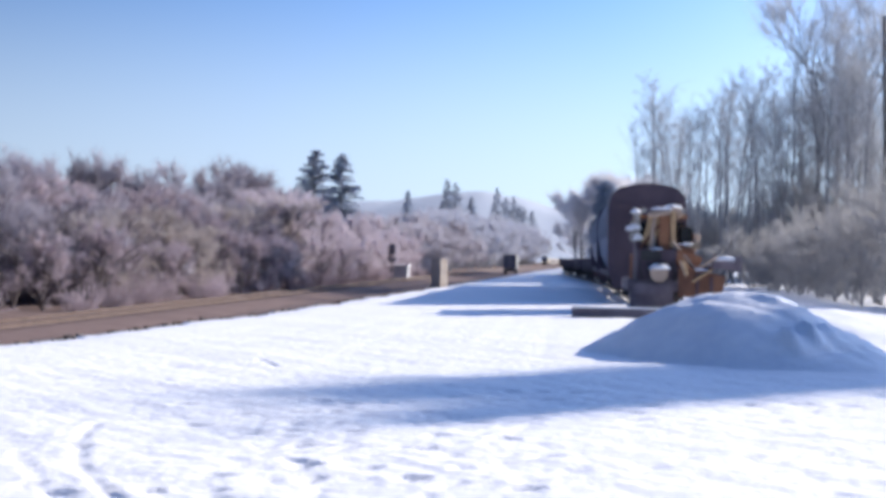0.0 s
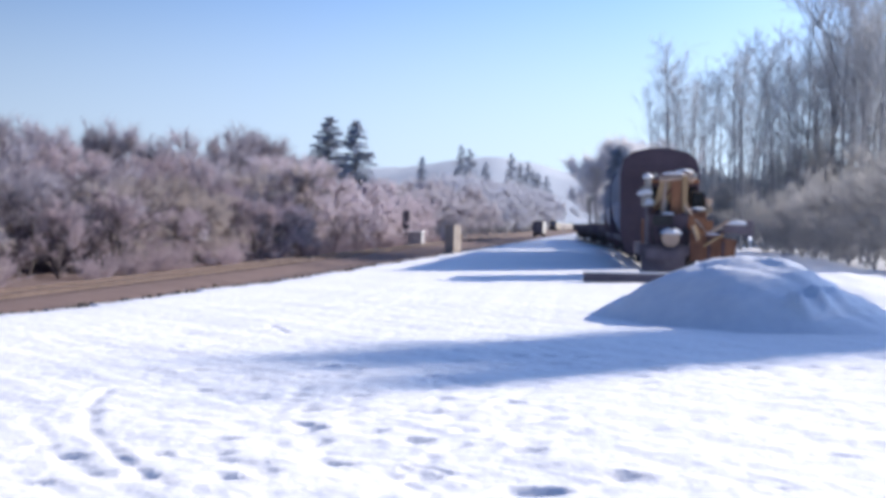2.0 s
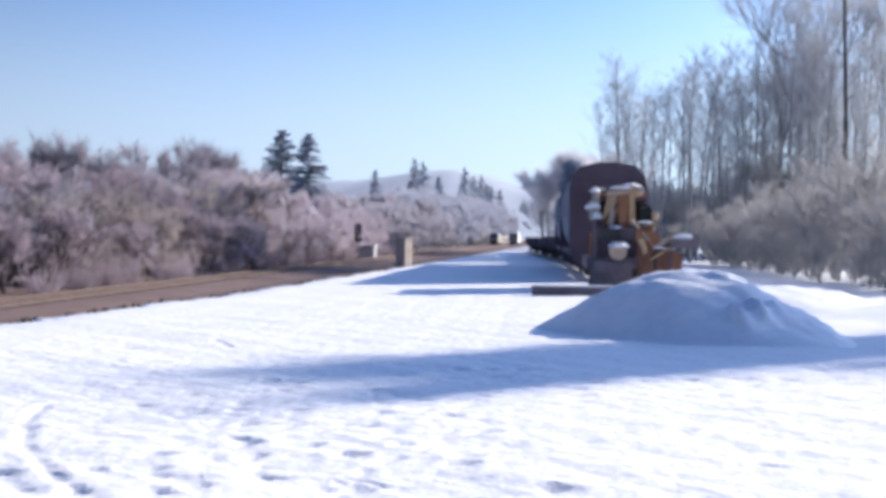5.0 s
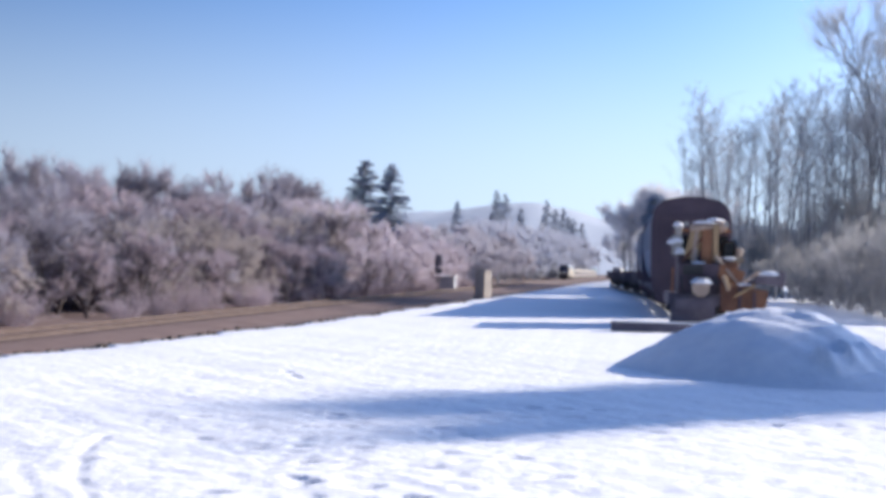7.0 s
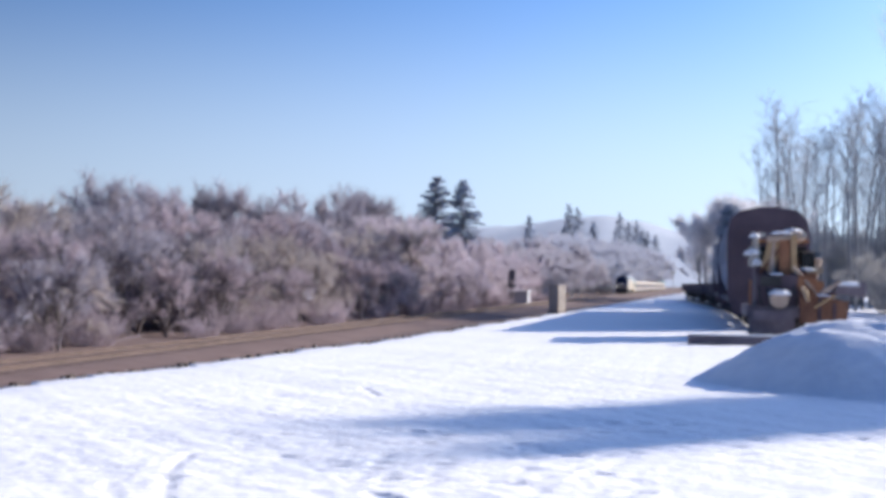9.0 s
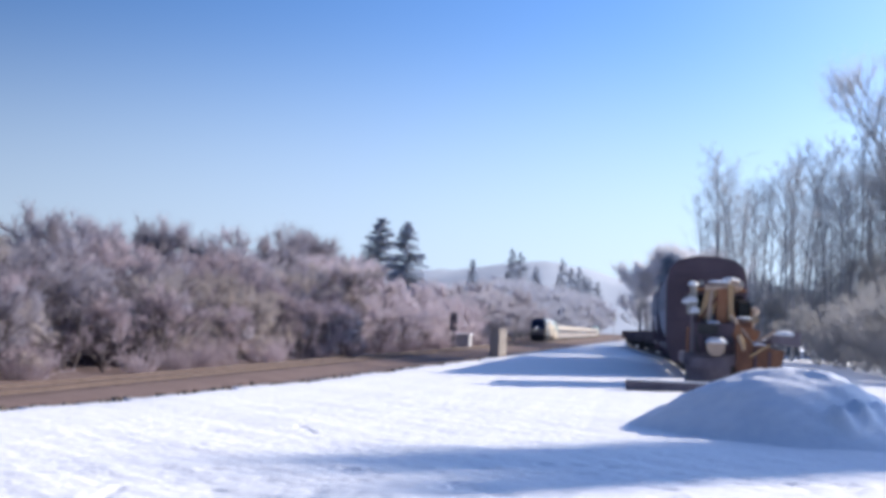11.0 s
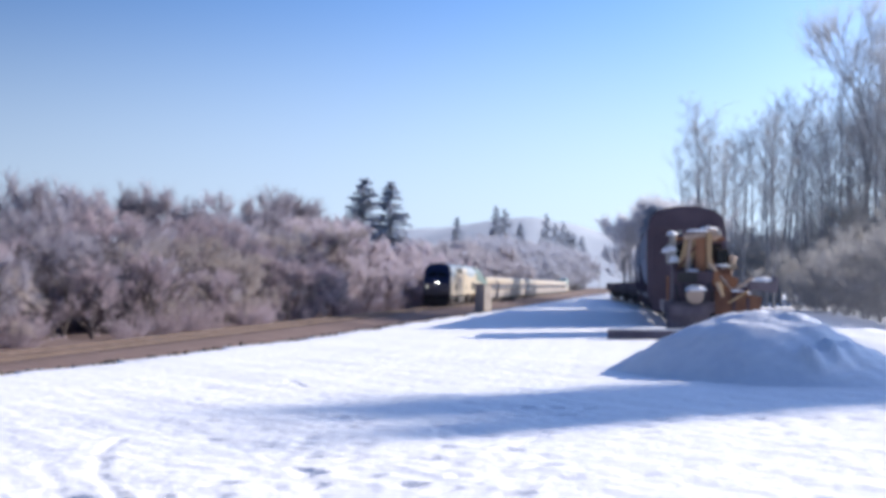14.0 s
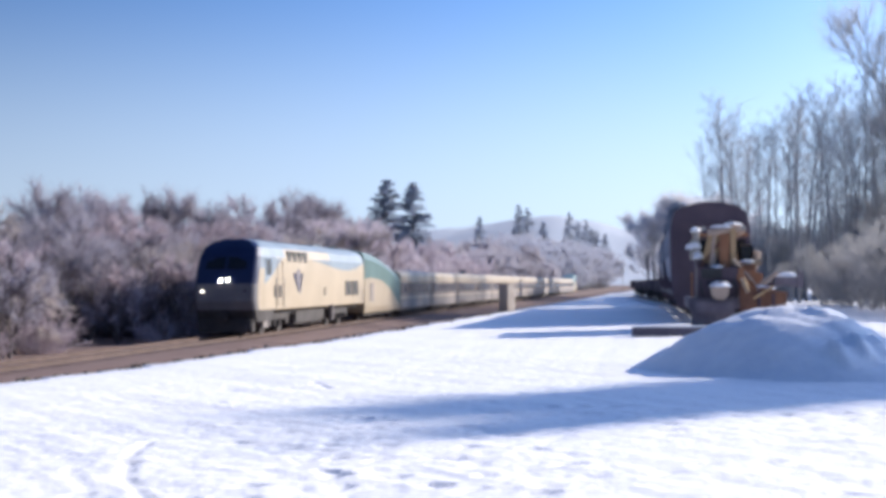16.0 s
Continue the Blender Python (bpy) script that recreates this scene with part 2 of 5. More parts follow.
def build_snow():
    rng = np.random.RandomState(4)
    s = np.r_[0, 0.02, 0.12, 0.3, np.linspace(0.5, 3.0, 16), np.linspace(3.1, 4.9, 18), np.linspace(5.0, 15.6, 215), np.linspace(15.7, 22, 60), np.linspace(22.5, 60, 50), np.linspace(64, 420, 20)]
    ys = np.r_[np.linspace(-90, 4, 24), np.linspace(5, 7, 20), np.linspace(7.05, 17.5, 185), np.linspace(17.6, 27, 95), np.linspace(27.3, 60, 80), np.linspace(61, 240, 70), np.linspace(250, 2400, 30)]
    S, Y = np.meshgrid(s, ys)
    ragged = 0.35 * wavy(Y * 0 + 3, Y, 0.9, 1) + 0.22 * wavy(Y * 0, Y, 3.1, 5) + 0.12 * wavy(Y * 0, Y, 9.0, 2)
    X = edge_x(Y) + ragged + S
    Z = 0.035 * wavy(X, Y, 0.6, 2) + 0.018 * wavy(X, Y, 2.1, 7)
    near = smooth_step(60, 30, Y)
    Z += near * (0.010 * wavy(X, Y, 5.5, 3) + 0.007 * wavy(X, Y, 11, 9) + rng.normal(0, 0.002, X.shape))
    Z *= smooth_step(0, 1.5, S)
    Z = np.where(S < 0.01, -0.45, np.where(S < 0.05, -0.10, Z))
    Z -= 0.05 * smooth_step(1.0, 0.0, S)

    def dent(x, y, rx, ry, turn, d):
        m = (np.abs(X - x) < 1.5) & (np.abs(Y - y) < 1.5)
        dx, dy = X[m] - x, Y[m] - y
        c, q = math.cos(turn), math.sin(turn)
        g = ((dx * c + dy * q) / rx) ** 2 + ((-dx * q + dy * c) / ry) ** 2
        d = 0.78 * d
        Z[m] += -d * np.exp(-g * g) + d * 0.12 * np.exp(-(np.sqrt(g) - 1.5) ** 2 * 4)

    def trail(x, y, heading, steps, wander=0.06, stride=0.62, d=0.05):
        for i in range(steps):
            side = 0.11 * (1 if i % 2 else -1)
            dent(x + side * math.sin(heading), y - side * math.cos(heading), 0.17, 0.075, heading + rng.normal(0, 0.15), 0.62 * d * rng.uniform(0.6, 1.3))
            x, y = x + stride * math.cos(heading), y + stride * math.sin(heading)
            heading += rng.normal(0, wander)

    for x, y, h, n in ((-2.45, 7.2, 1.62, 9), (-1.75, 7.4, 1.58, 11), (-4.6, 13.6, -0.1, 9), (-1.9, 15.6, 0.03, 9), (1.2, 16.2, 0.05, 6), (-1.3, 9.6, 0.7, 6)):
        trail(x, y, h, n)
    # single deep prints
    for x, y in PRINTS:
        dent(x, y, rng.uniform(0.10, 0.17), rng.uniform(0.06, 0.09), rng.uniform(-0.4, 0.9), rng.uniform(0.03, 0.065))
    for _ in range(260):
        y = rng.uniform(6, 19)
        dent(rng.uniform(-0.5 * y, 0.3 * y), y, rng.uniform(0.06, 0.15), rng.uniform(0.045, 0.07), rng.uniform(-0.5, 0.9), rng.uniform(0.006, 0.026))
    # the arc of a tyre, older ruts beside it, and the scuffs of a few steps

    def rut(points, wide, d):
        for (xa, ya), (xb, yb) in zip(points, points[1:]):
            n = max(2, int(math.hypot(xb - xa, yb - ya) / 0.09))
            for a in np.linspace(0, 1, n, endpoint=False):
                dent(xa + (xb - xa) * a, ya + (yb - ya) * a, wide, wide, 0, d * rng.uniform(0.7, 1.15))

    rut([(-4.75, 12.95), (-5.07, 12.85), (-5.24, 12.5), (-5.05, 11.7), (-4.8, 10.95), (-4.35, 9.89), (-3.83, 9.06), (-3.36, 8.35), (-2.98, 7.95)], 0.07, 0.024)
    rut([(-5.2, 10.6), (-4.75, 9.8), (-4.29, 9.11), (-3.78, 8.41), (-3.44, 7.97)], 0.07, 0.013)
    rut([(-1.74, 9.16), (-1.38, 8.86), (-0.97, 8.45)], 0.055, 0.028)
    rut([(-1.71, 8.71), (-1.46, 8.25), (-1.23, 7.84)], 0.06, 0.026)
    rut([(-5.57, 20.4), (-4.81, 18.8)], 0.06, 0.04)
    for line in (((-3.17, 14.9), (-2.68, 12.42), (-2.41, 11.13), (-2.21, 10.08)), ((-3.33, 12.75), (-2.97, 11.21), (-2.64, 10.15), (-2.27, 9.29), (-2.08, 8.7)), ((-3.08, 9.17), (-2.73, 7.98)), ((-2.2, 14.6), (-1.75, 12.6), (-1.45, 11.3))):
        for (xa, ya), (xb, yb) in zip(line, line[1:]):
            n = max(2, int(math.hypot(xb - xa, yb - ya) / 0.36))
            for a in np.linspace(0, 1, n, endpoint=False):
                dent(xa + (xb - xa) * a + rng.normal(0, 0.05), ya + (yb - ya) * a + rng.normal(0, 0.05), 0.09, 0.075, 0, rng.uniform(0.015, 0.045))
    dent(-0.71, 8.3, 0.20, 0.12, 0, 0.12)
    n, k = X.shape
    idx = np.arange(n * k).reshape(n, k)
    faces = np.stack([idx[:-1, :-1], idx[:-1, 1:], idx[1:, 1:], idx[1:, :-1]], -1).reshape(-1, 4)
    ob = mesh_object("snow_cover", np.stack([X, Y, Z], -1).reshape(-1, 3).tolist(), faces.tolist(), SNOW, smooth=True)
    tagged(ob, "trampled white snow with footprints and tyre arcs", "snow", kind="structure")


def pile(name, label, cx, cy, blobs, half, step, seed):
    """A heap of snow as a height field that runs out into the cover."""
    nx, ny = int(2 * half[0] / step), int(2 * half[1] / step)
    X, Y = np.meshgrid(np.linspace(-half[0], half[0], nx), np.linspace(-half[1], half[1], ny))
    Z = np.full(X.shape, -0.12)
    for bx, by, rx, ry, h, p, turn in blobs:
        c, q = math.cos(radians(turn)), math.sin(radians(turn))
        U, V = (X - bx) * c + (Y - by) * q, -(X - bx) * q + (Y - by) * c
        g = np.sqrt((U / rx) ** 2 + (V / ry) ** 2)
        Z = np.maximum(Z, h * np.tanh(p * (1 - g)) / math.tanh(p))
    k = smooth_step(0.0, 0.5, Z)
    Z += k * (0.07 * wavy(X, Y, 1.7, seed) + (0.035 + 0.06 * smooth_step(-0.2, 1.2, X)) * wavy(X, Y, 4.3, seed + 1) + 0.02 * wavy(X, Y, 9.0, seed + 2))
    Z = np.maximum(Z, -0.15)
    n, m = X.shape
    idx = np.arange(n * m).reshape(n, m)
    faces = np.stack([idx[:-1, :-1], idx[:-1, 1:], idx[1:, 1:], idx[1:, :-1]], -1).reshape(-1, 4)
    ob = mesh_object(name, np.stack([X, Y, Z], -1).reshape(-1, 3).tolist(), faces.tolist(), PILE_SNOW, smooth=True)
    ob.matrix_basis = pose(cx, cy, 0)
    tagged(ob, label, "snow pile")


def sweep(bm, ys, middle, profile):
    """Draws a profile of (x, z) points along the line that middle(y) gives."""
    rings = [[bm.verts.new((float(middle(y)) + px_, y, pz)) for px_, pz in profile] for y in ys]
    for a, b in zip(rings, rings[1:]):
        for i in range(len(profile) - 1):
            bm.faces.new((a[i], a[i + 1], b[i + 1], b[i]))


def build_tracks():
    ys = [float(y) for y in range(-40, 1300, 20)]
    bm = B()
    sweep(bm, ys, track_x, [(-4.2, -1.05), (-1.9, -0.79), (-1.4, -0.775), (1.4, -0.775), (1.9, -0.79), (4.2, -1.05)])
    bed = part("ballast_bed", bm, BALLAST, None, "brown crushed-stone ballast under the railway track")
    tagged(bed, category="ballast", kind="structure")
    bm = B()
    for x in (-0.75, 0.75):
        sweep(bm, ys, track_x, [(x + dx, RAIL_Z + dz) for dx, dz in ((-0.07, -0.17), (-0.07, -0.145), (-0.015, -0.13), (-0.015, -0.045), (-0.036, -0.035), (-0.036, -0.005), (-0.028, 0.0), (0.028, 0.0), (0.036, -0.005), (0.036, -0.035), (0.015, -0.045), (0.015, -0.13), (0.07, -0.145), (0.07, -0.17))])
    rails = part("rails", bm, RAIL, bed)
    v, f = [], []
    y = -30.0
    while y < 220:
        n, cx = len(v), float(track_x(y))
        for dz in (-0.95, -0.765):
            v += [(cx - 1.3, y, dz), (cx + 1.3, y, dz), (cx + 1.3, y + 0.23, dz), (cx - 1.3, y + 0.23, dz)]
        f += [(n + 4, n + 5, n + 6, n + 7), (n, n + 1, n + 5, n + 4), (n + 1, n + 2, n + 6, n + 5), (n + 2, n + 3, n + 7, n + 6), (n + 3, n, n + 4, n + 7)]
        y += 0.54
    ties = mesh_object("ties", v, f, DUSTY_TIE)
    ties.parent = bed
    tagged(ties, kind="stuff")
    bm = B()
    ys = np.r_[np.arange(38, 300, 4.0)]
    for off in (-0.75, 0.75):
        rings = []
        for y in ys:
            x = float(siding_x(y)) + off
            rings.append([bm.verts.new((x + dx, y, dz)) for dx, dz in ((-0.035, 0.05), (-0.035, 0.2), (0.035, 0.2), (0.035, 0.05))])
        for a, b in zip(rings, rings[1:]):
            for i in range(3):
                bm.faces.new((a[i], a[i + 1], b[i + 1], b[i]))
    r = part("siding_rails", bm, RAIL, None, "rusty rails of the siding half buried in snow")
    tagged(r, category="rails", kind="structure")


def build_hills():
    def ridge(name, y, pts, label, depth=900):
        xs = np.linspace(pts[0][0], pts[-1][0], 90)
        h = np.interp(xs, [p[0] for p in pts], [p[1] for p in pts])
        h = np.convolve(np.r_[[h[0]] * 3, h, [h[-1]] * 3], np.ones(7) / 7, "valid")
        h = h + h * 0.03 * wavy(xs, xs * 0, 0.021, 2) + 2.5 * wavy(xs, xs * 0, 0.11, 4)
        v, f = [], []
        prof = [(-1.0, -0.03), (-0.6, 0.35), (-0.3, 0.72), (0, 1.0), (0.6, 0.6), (1.0, -0.03)]
        for k, (d, q) in enumerate(prof):
            v += [(float(x), y + d * depth + 40 * math.sin(x * 0.004 + k), float(hh * q)) for x, hh in zip(xs, h)]
        n = len(xs)
        for k in range(len(prof) - 1):
            f += [(k * n + i, k * n + i + 1, (k + 1) * n + i + 1, (k + 1) * n + i) for i in range(n - 1)]
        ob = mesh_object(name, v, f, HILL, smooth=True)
        tagged(ob, label, "hill", kind="structure")
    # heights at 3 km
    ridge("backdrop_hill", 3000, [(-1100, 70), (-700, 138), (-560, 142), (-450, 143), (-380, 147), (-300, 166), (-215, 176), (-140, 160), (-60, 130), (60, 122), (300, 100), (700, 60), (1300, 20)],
          "rounded wooded hill coloured pale blue for haze")
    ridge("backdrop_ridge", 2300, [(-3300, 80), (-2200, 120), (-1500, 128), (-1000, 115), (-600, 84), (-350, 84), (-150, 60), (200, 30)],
          "long low forest ridge coloured pale blue for haze")


# ---- trees ----
class Wood:
    """Collects tapered limbs and twig spikes."""

    def __init__(self, seed):
        self.r = random.Random(seed)
        self.v, self.f, self.i = [], [], []

    def limb(self, pts, radii, sides, mat):
        base = len(self.v)
        for k, (p, r) in enumerate(zip(pts, radii)):
            d = (pts[min(k + 1, len(pts) - 1)] - pts[max(k - 1, 0)]).normalized()
            a = d.orthogonal().normalized()
            b = d.cross(a)
            for s in range(sides):
                t = 2 * math.pi * s / sides
                self.v.append(p + a * (r * math.cos(t)) + b * (r * math.sin(t)))
        for k in range(len(pts) - 1):
            for s in range(sides):
                q, w = base + k * sides, (s + 1) % sides
                self.f.append((q + s, q + w, q + sides + w, q + sides + s))
                self.i.append(mat)

    def spike(self, p, d, length, r, mat):
        n = len(self.v)
        a = d.orthogonal().normalized()
        b = d.cross(a)
        self.v += [p + a * r, p - a * (r * 0.5) + b * (r * 0.87), p - a * (r * 0.5) - b * (r * 0.87), p + d * length]
        self.f += [(n, n + 1, n + 3), (n + 1, n + 2, n + 3), (n + 2, n, n + 3)]
        self.i += [mat] * 3

    def blade(self, p, d, length, r, mat):
        """A twig too fine to have sides."""
        n = len(self.v)
        a = d.orthogonal().normalized()
        a.rotate(Matrix.Rotation(self.r.uniform(0, 3.14), 3, d))
        self.v += [p + a * r, p - a * r, p + d * length]
        self.f.append((n, n + 1, n + 2))
        self.i.append(mat)

    def wander(self, p, d, length, n, bend, lift):
        pts, d = [p], d.normalized()
        for _ in range(n):
            d = (d + Vector((self.r.gauss(0, bend), self.r.gauss(0, bend), self.r.gauss(0, bend) + lift))).normalized()
            p = p + d * (length / n)
            pts.append(p)
        return pts

    def turn(self, d, angle):
        a = d.orthogonal().normalized()
        a.rotate(Matrix.Rotation(self.r.uniform(0, 6.283), 3, d))
        return (d * math.cos(angle) + a * math.sin(angle)).normalized()

    def twigs(self, pts, count, length, r, droop, mat):
        for _ in range(count):
            k = self.r.randrange(len(pts) - 1)
            p = pts[k].lerp(pts[k + 1], self.r.random())
            d = self.turn((pts[k + 1] - pts[k]).normalized(), self.r.uniform(0.4, 1.2))
            d.z += droop
            d.normalize()
            self.blade(p, d, length * self.r.uniform(0.5, 1.4), r, mat)

    def meshes(self, name, mats):
        """One mesh for what bears the tree (0), one for its crown (1, 2)."""
        out = []
        for keep in ((0,), (1, 2)):
            used, v, f, i = {}, [], [], []
            for face, m in zip(self.f, self.i):
                if m in keep:
                    g = []
                    for q in face:
                        if q not in used:
                            used[q] = len(v)
                            v.append(self.v[q])
                        g.append(used[q])
                    f.append(g)
                    i.append(m)
            me = bpy.data.meshes.new(name)
            me.from_pydata([tuple(q) for q in v], [], f)
            for m in mats:
                me.materials.append(m)
            me.polygons.foreach_set("material_index", i)
            me.update()
            out.append(me)
        return out


def tall_tree(seed, height=22.0, twig=1.0, lean=0.0, spread=1.0, mats=(PALE_BARK, PALE_BARK, GREY_TWIG)):
    """A slender, high-crowned tree whose fine twigs thicken outwards."""
    w = Wood(seed)
    r = w.r
    trunk = w.wander(Vector((0, 0, -0.2)), Vector((lean, r.gauss(0, 0.02), 1)), height, 12, 0.03, 0.03)
    w.limb(trunk, [0.0075 * height * (1 - 0.93 * k / 12) for k in range(13)], 6, 0)
    count = 34
    for n in range(count):
        t = 0.36 + 0.62 * (n / count) ** 0.85
        k = min(int(t * 12), 11)
        p = trunk[k].lerp(trunk[k + 1], t * 12 - k)
        length = height * (0.05 + 0.17 * math.sin(math.pi * min(1, (1 - t) * 1.15) ** 0.8)) * r.uniform(0.6, 1.2) * spread
        b = w.wander(p, w.turn(Vector((0, 0, 1)), r.uniform(0.45, 0.9)), length, 5, 0.13, 0.10)
        w.limb(b, [0.0022 * height * (1 - t * 0.6) * (1 - 0.85 * q / 5) for q in range(6)], 3, 1)
        for _ in range(int(7 * twig)):
            q = r.randrange(1, 5)
            c = w.wander(b[q].lerp(b[q + 1], r.random()), w.turn((b[q + 1] - b[q]).normalized(), r.uniform(0.4, 0.9)), length * r.uniform(0.25, 0.55), 2, 0.2, 0.06)
            w.limb(c, [0.013, 0.009, 0.005], 3, 2)
            w.twigs(c, int(19 * twig), 0.6, 0.0075, 0.05, 2)
        w.twigs(b, int(20 * twig), 0.62, 0.0075, 0.05, 2)
    return w.meshes("tall_tree", mats)


def forked_tree(seed, height=9.0, wide=1.0, fork=0.3, depth=5, spray=20, thick=0.011, droop=0.0, trunks=1, first=0.46, mats=(BARK, SHADE_TWIG, TWIG), girth=1.0):
    """A leafless tree that forks again and again into fans of fine rimed twigs, with gaps between its lobes."""
    w = Wood(seed)
    r = w.r

    def grow(p, d, length, radius, level):
        pts = w.wander(p, d, length, 3, 0.10, 0.05 - droop * (depth - level < 2))
        w.limb(pts, [radius, radius * 0.9, radius * 0.8, radius * 0.68], 6 if level < 2 else 3, 0 if level < 3 else 1)
        if level >= depth - 1:
            for _ in range(spray if level == depth else spray // 2):
                k = r.randrange(3)
                q = pts[k].lerp(pts[k + 1], r.random())
                e = w.turn((pts[k + 1] - pts[k]).normalized(), r.uniform(0.15, 0.95))
                e.z += 0.12 - droop * 2.5
                w.blade(q, e.normalized(), height * r.uniform(0.04, 0.105), thick, 2)
        if level < depth:
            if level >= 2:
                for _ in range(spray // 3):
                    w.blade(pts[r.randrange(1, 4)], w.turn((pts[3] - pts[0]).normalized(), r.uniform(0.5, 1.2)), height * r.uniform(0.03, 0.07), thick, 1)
            for _ in range(r.choice((2, 2, 3)) if level else 3):
                e = w.turn((pts[3] - pts[2]).normalized(), r.uniform(0.28, 0.62) * wide)
                grow(pts[3] if r.random() < 0.7 else pts[2], e, length * r.uniform(0.62, 0.86), radius * 0.6, level + 1)

    for k in range(trunks):
        a = k * 6.283 / trunks + r.uniform(-0.5, 0.5)
        out = 0.0 if trunks == 1 else 0.28 * wide
        foot = Vector((0.3 * out * math.cos(a), 0.3 * out * math.sin(a), -0.25))
        d = Vector((out * math.cos(a), out * math.sin(a), 1)).normalized()
        stem = w.wander(foot, d, fork * height, 3, 0.06, 0.02)
        w.limb(stem, [girth * k * height for k in (0.016, 0.013, 0.0118, 0.011)], 7, 0)
        for _ in range(r.choice((2, 3))):
            grow(stem[3], w.turn((stem[3] - stem[2]).normalized(), r.uniform(0.12, 0.42) * wide), first * 0.5 * height * (1 - fork), girth * 0.0085 * height, 1)
        for _ in range(3):
            grow(stem[r.choice((1, 2))], w.turn(Vector((0, 0, 1)), r.uniform(0.6, 1.0)), first * 0.4 * height * (1 - fork), girth * 0.005 * height, 2)
    k = height / max(p.z for p in w.v)
    w.v = [p * k for p in w.v]
    return w.meshes("forked_tree", mats)


def brush_clump(seed, height=2.6, count=60, mats=(BROWN_TWIG, BROWN_TWIG, BROWN_TWIG), wide=1.1, fine=34, thick=0.014):
    w = Wood(seed)
    r = w.r
    w.limb([Vector((0, 0, -0.3)), Vector((0.02, 0, 0.1)), Vector((0.05, 0.03, 0.3))], [0.16, 0.10, 0.04], 7, 0)
    for _ in range(count):
        a, q = r.uniform(0, 6.28), r.uniform(0, wide)
        p = Vector((q * math.cos(a), q * math.sin(a), -0.15))
        b = w.wander(p, Vector((0.5 * math.cos(a), 0.5 * math.sin(a), 1)), height * r.uniform(0.4, 1.0), 4, 0.2, 0)
        w.limb(b, [0.022, 0.018, 0.014, 0.01, 0.006], 3, 2)
        w.twigs(b, fine, 0.45, thick, 0.05, 2)
    return w.meshes("brush", mats)


def fir_tree(seed, height=30.0, mats=(BARK, BARK, NEEDLE), lush=1.0, open_top=0.0, slim=1.0):
    w = Wood(seed)
    r = w.r
    trunk = [Vector((0, 0, height * k / 10 - 0.2)) for k in range(11)]
    w.limb(trunk, [0.014 * height * (1 - 0.95 * k / 10) for k in range(11)], 7, 0)
    t = 0.12
    while t < 0.985:
        for _ in range(r.randint(4, 6)):
            length = slim * height * 0.29 * (1 - t) ** (0.75 - open_top) * r.uniform(0.7, 1.15) + 0.35
            a = r.uniform(0, 6.28)
            p = Vector((0, 0, height * (t + r.uniform(-0.008, 0.008))))
            d = Vector((math.cos(a), math.sin(a), 0.25 - 0.45 * (1 - t)))
            b = w.wander(p, d, length, 5, 0.06, -0.03)
            w.limb(b, [0.06, 0.05, 0.04, 0.03, 0.02, 0.01], 3, 1)
            for n in range(int((10 + 3.2 * length) * lush)):
                k = r.randrange(5)
                q = b[k].lerp(b[k + 1], r.random())
                e = w.turn((b[k + 1] - b[k]).normalized(), r.uniform(0.5, 1.3))
                e.z = -abs(e.z) * 0.6 - 0.12
                w.spike(q, e.normalized(), r.uniform(0.5, 1.25) * (0.5 + 0.12 * length), 0.17, 2)
        t += 0.021 + 0.010 * (1 - t)
    return w.meshes("fir_tree", mats)


def tree_thing(name, meshes, label, group, m, category="tree", crown="crown"):
    ob = thing(name, label, category, group, m)
    for part_name, me in zip(("trunk", crown), meshes):
        p = new(part_name, me)
        p.parent = ob
    return ob


def plant(first, spots, r, low=0.85, high=1.15, z=None):
    """Copies of the first trees over the spots, turned and scaled; the first stand on the first spots."""
    for k, (x, y, s) in enumerate(spots):
        src = first[k % len(first)] if k >= len(first) else first[k]
        zz = float(ground_z(np.array(x), np.array(y))) if z is None else z
        m = pose(x, y, zz, 0, 0, r.uniform(0, 360))
        if k < len(first):
            ob = src
            ob.matrix_basis = m
        else:
            ob = copy_thing(src, m)
        k2 = s * r.uniform(low, high)
        ob.scale = (k2 * r.uniform(0.9, 1.1), k2 * r.uniform(0.9, 1.1), k2)


def wood_height(y):
    """Metres of the wood's edge along the line."""
    return float(np.interp(y, [30, 65, 80, 108, 131, 155, 225, 262, 376, 550, 700], [8.2, 8.4, 9.2, 11.0, 10.0, 8.2, 8.2, 13.5, 18.5, 24.0, 26.0]))


def foot_x(y):
    """Where the wood's foot runs beside the main track."""
    return float(np.interp(y, [30, 60, 85, 105, 130, 200, 700], [-22.6, -22.4, -22.2, -22.1, -22.1, -22.4, -20.0]))


def wood_x(y):
    """Where the taller trees begin behind the foot."""
    return float(np.interp(y, [30, 60, 85, 105, 130, 200, 700], [-29.5, -28.5, -26.0, -24.2, -23.2, -23.0, -21.0]))


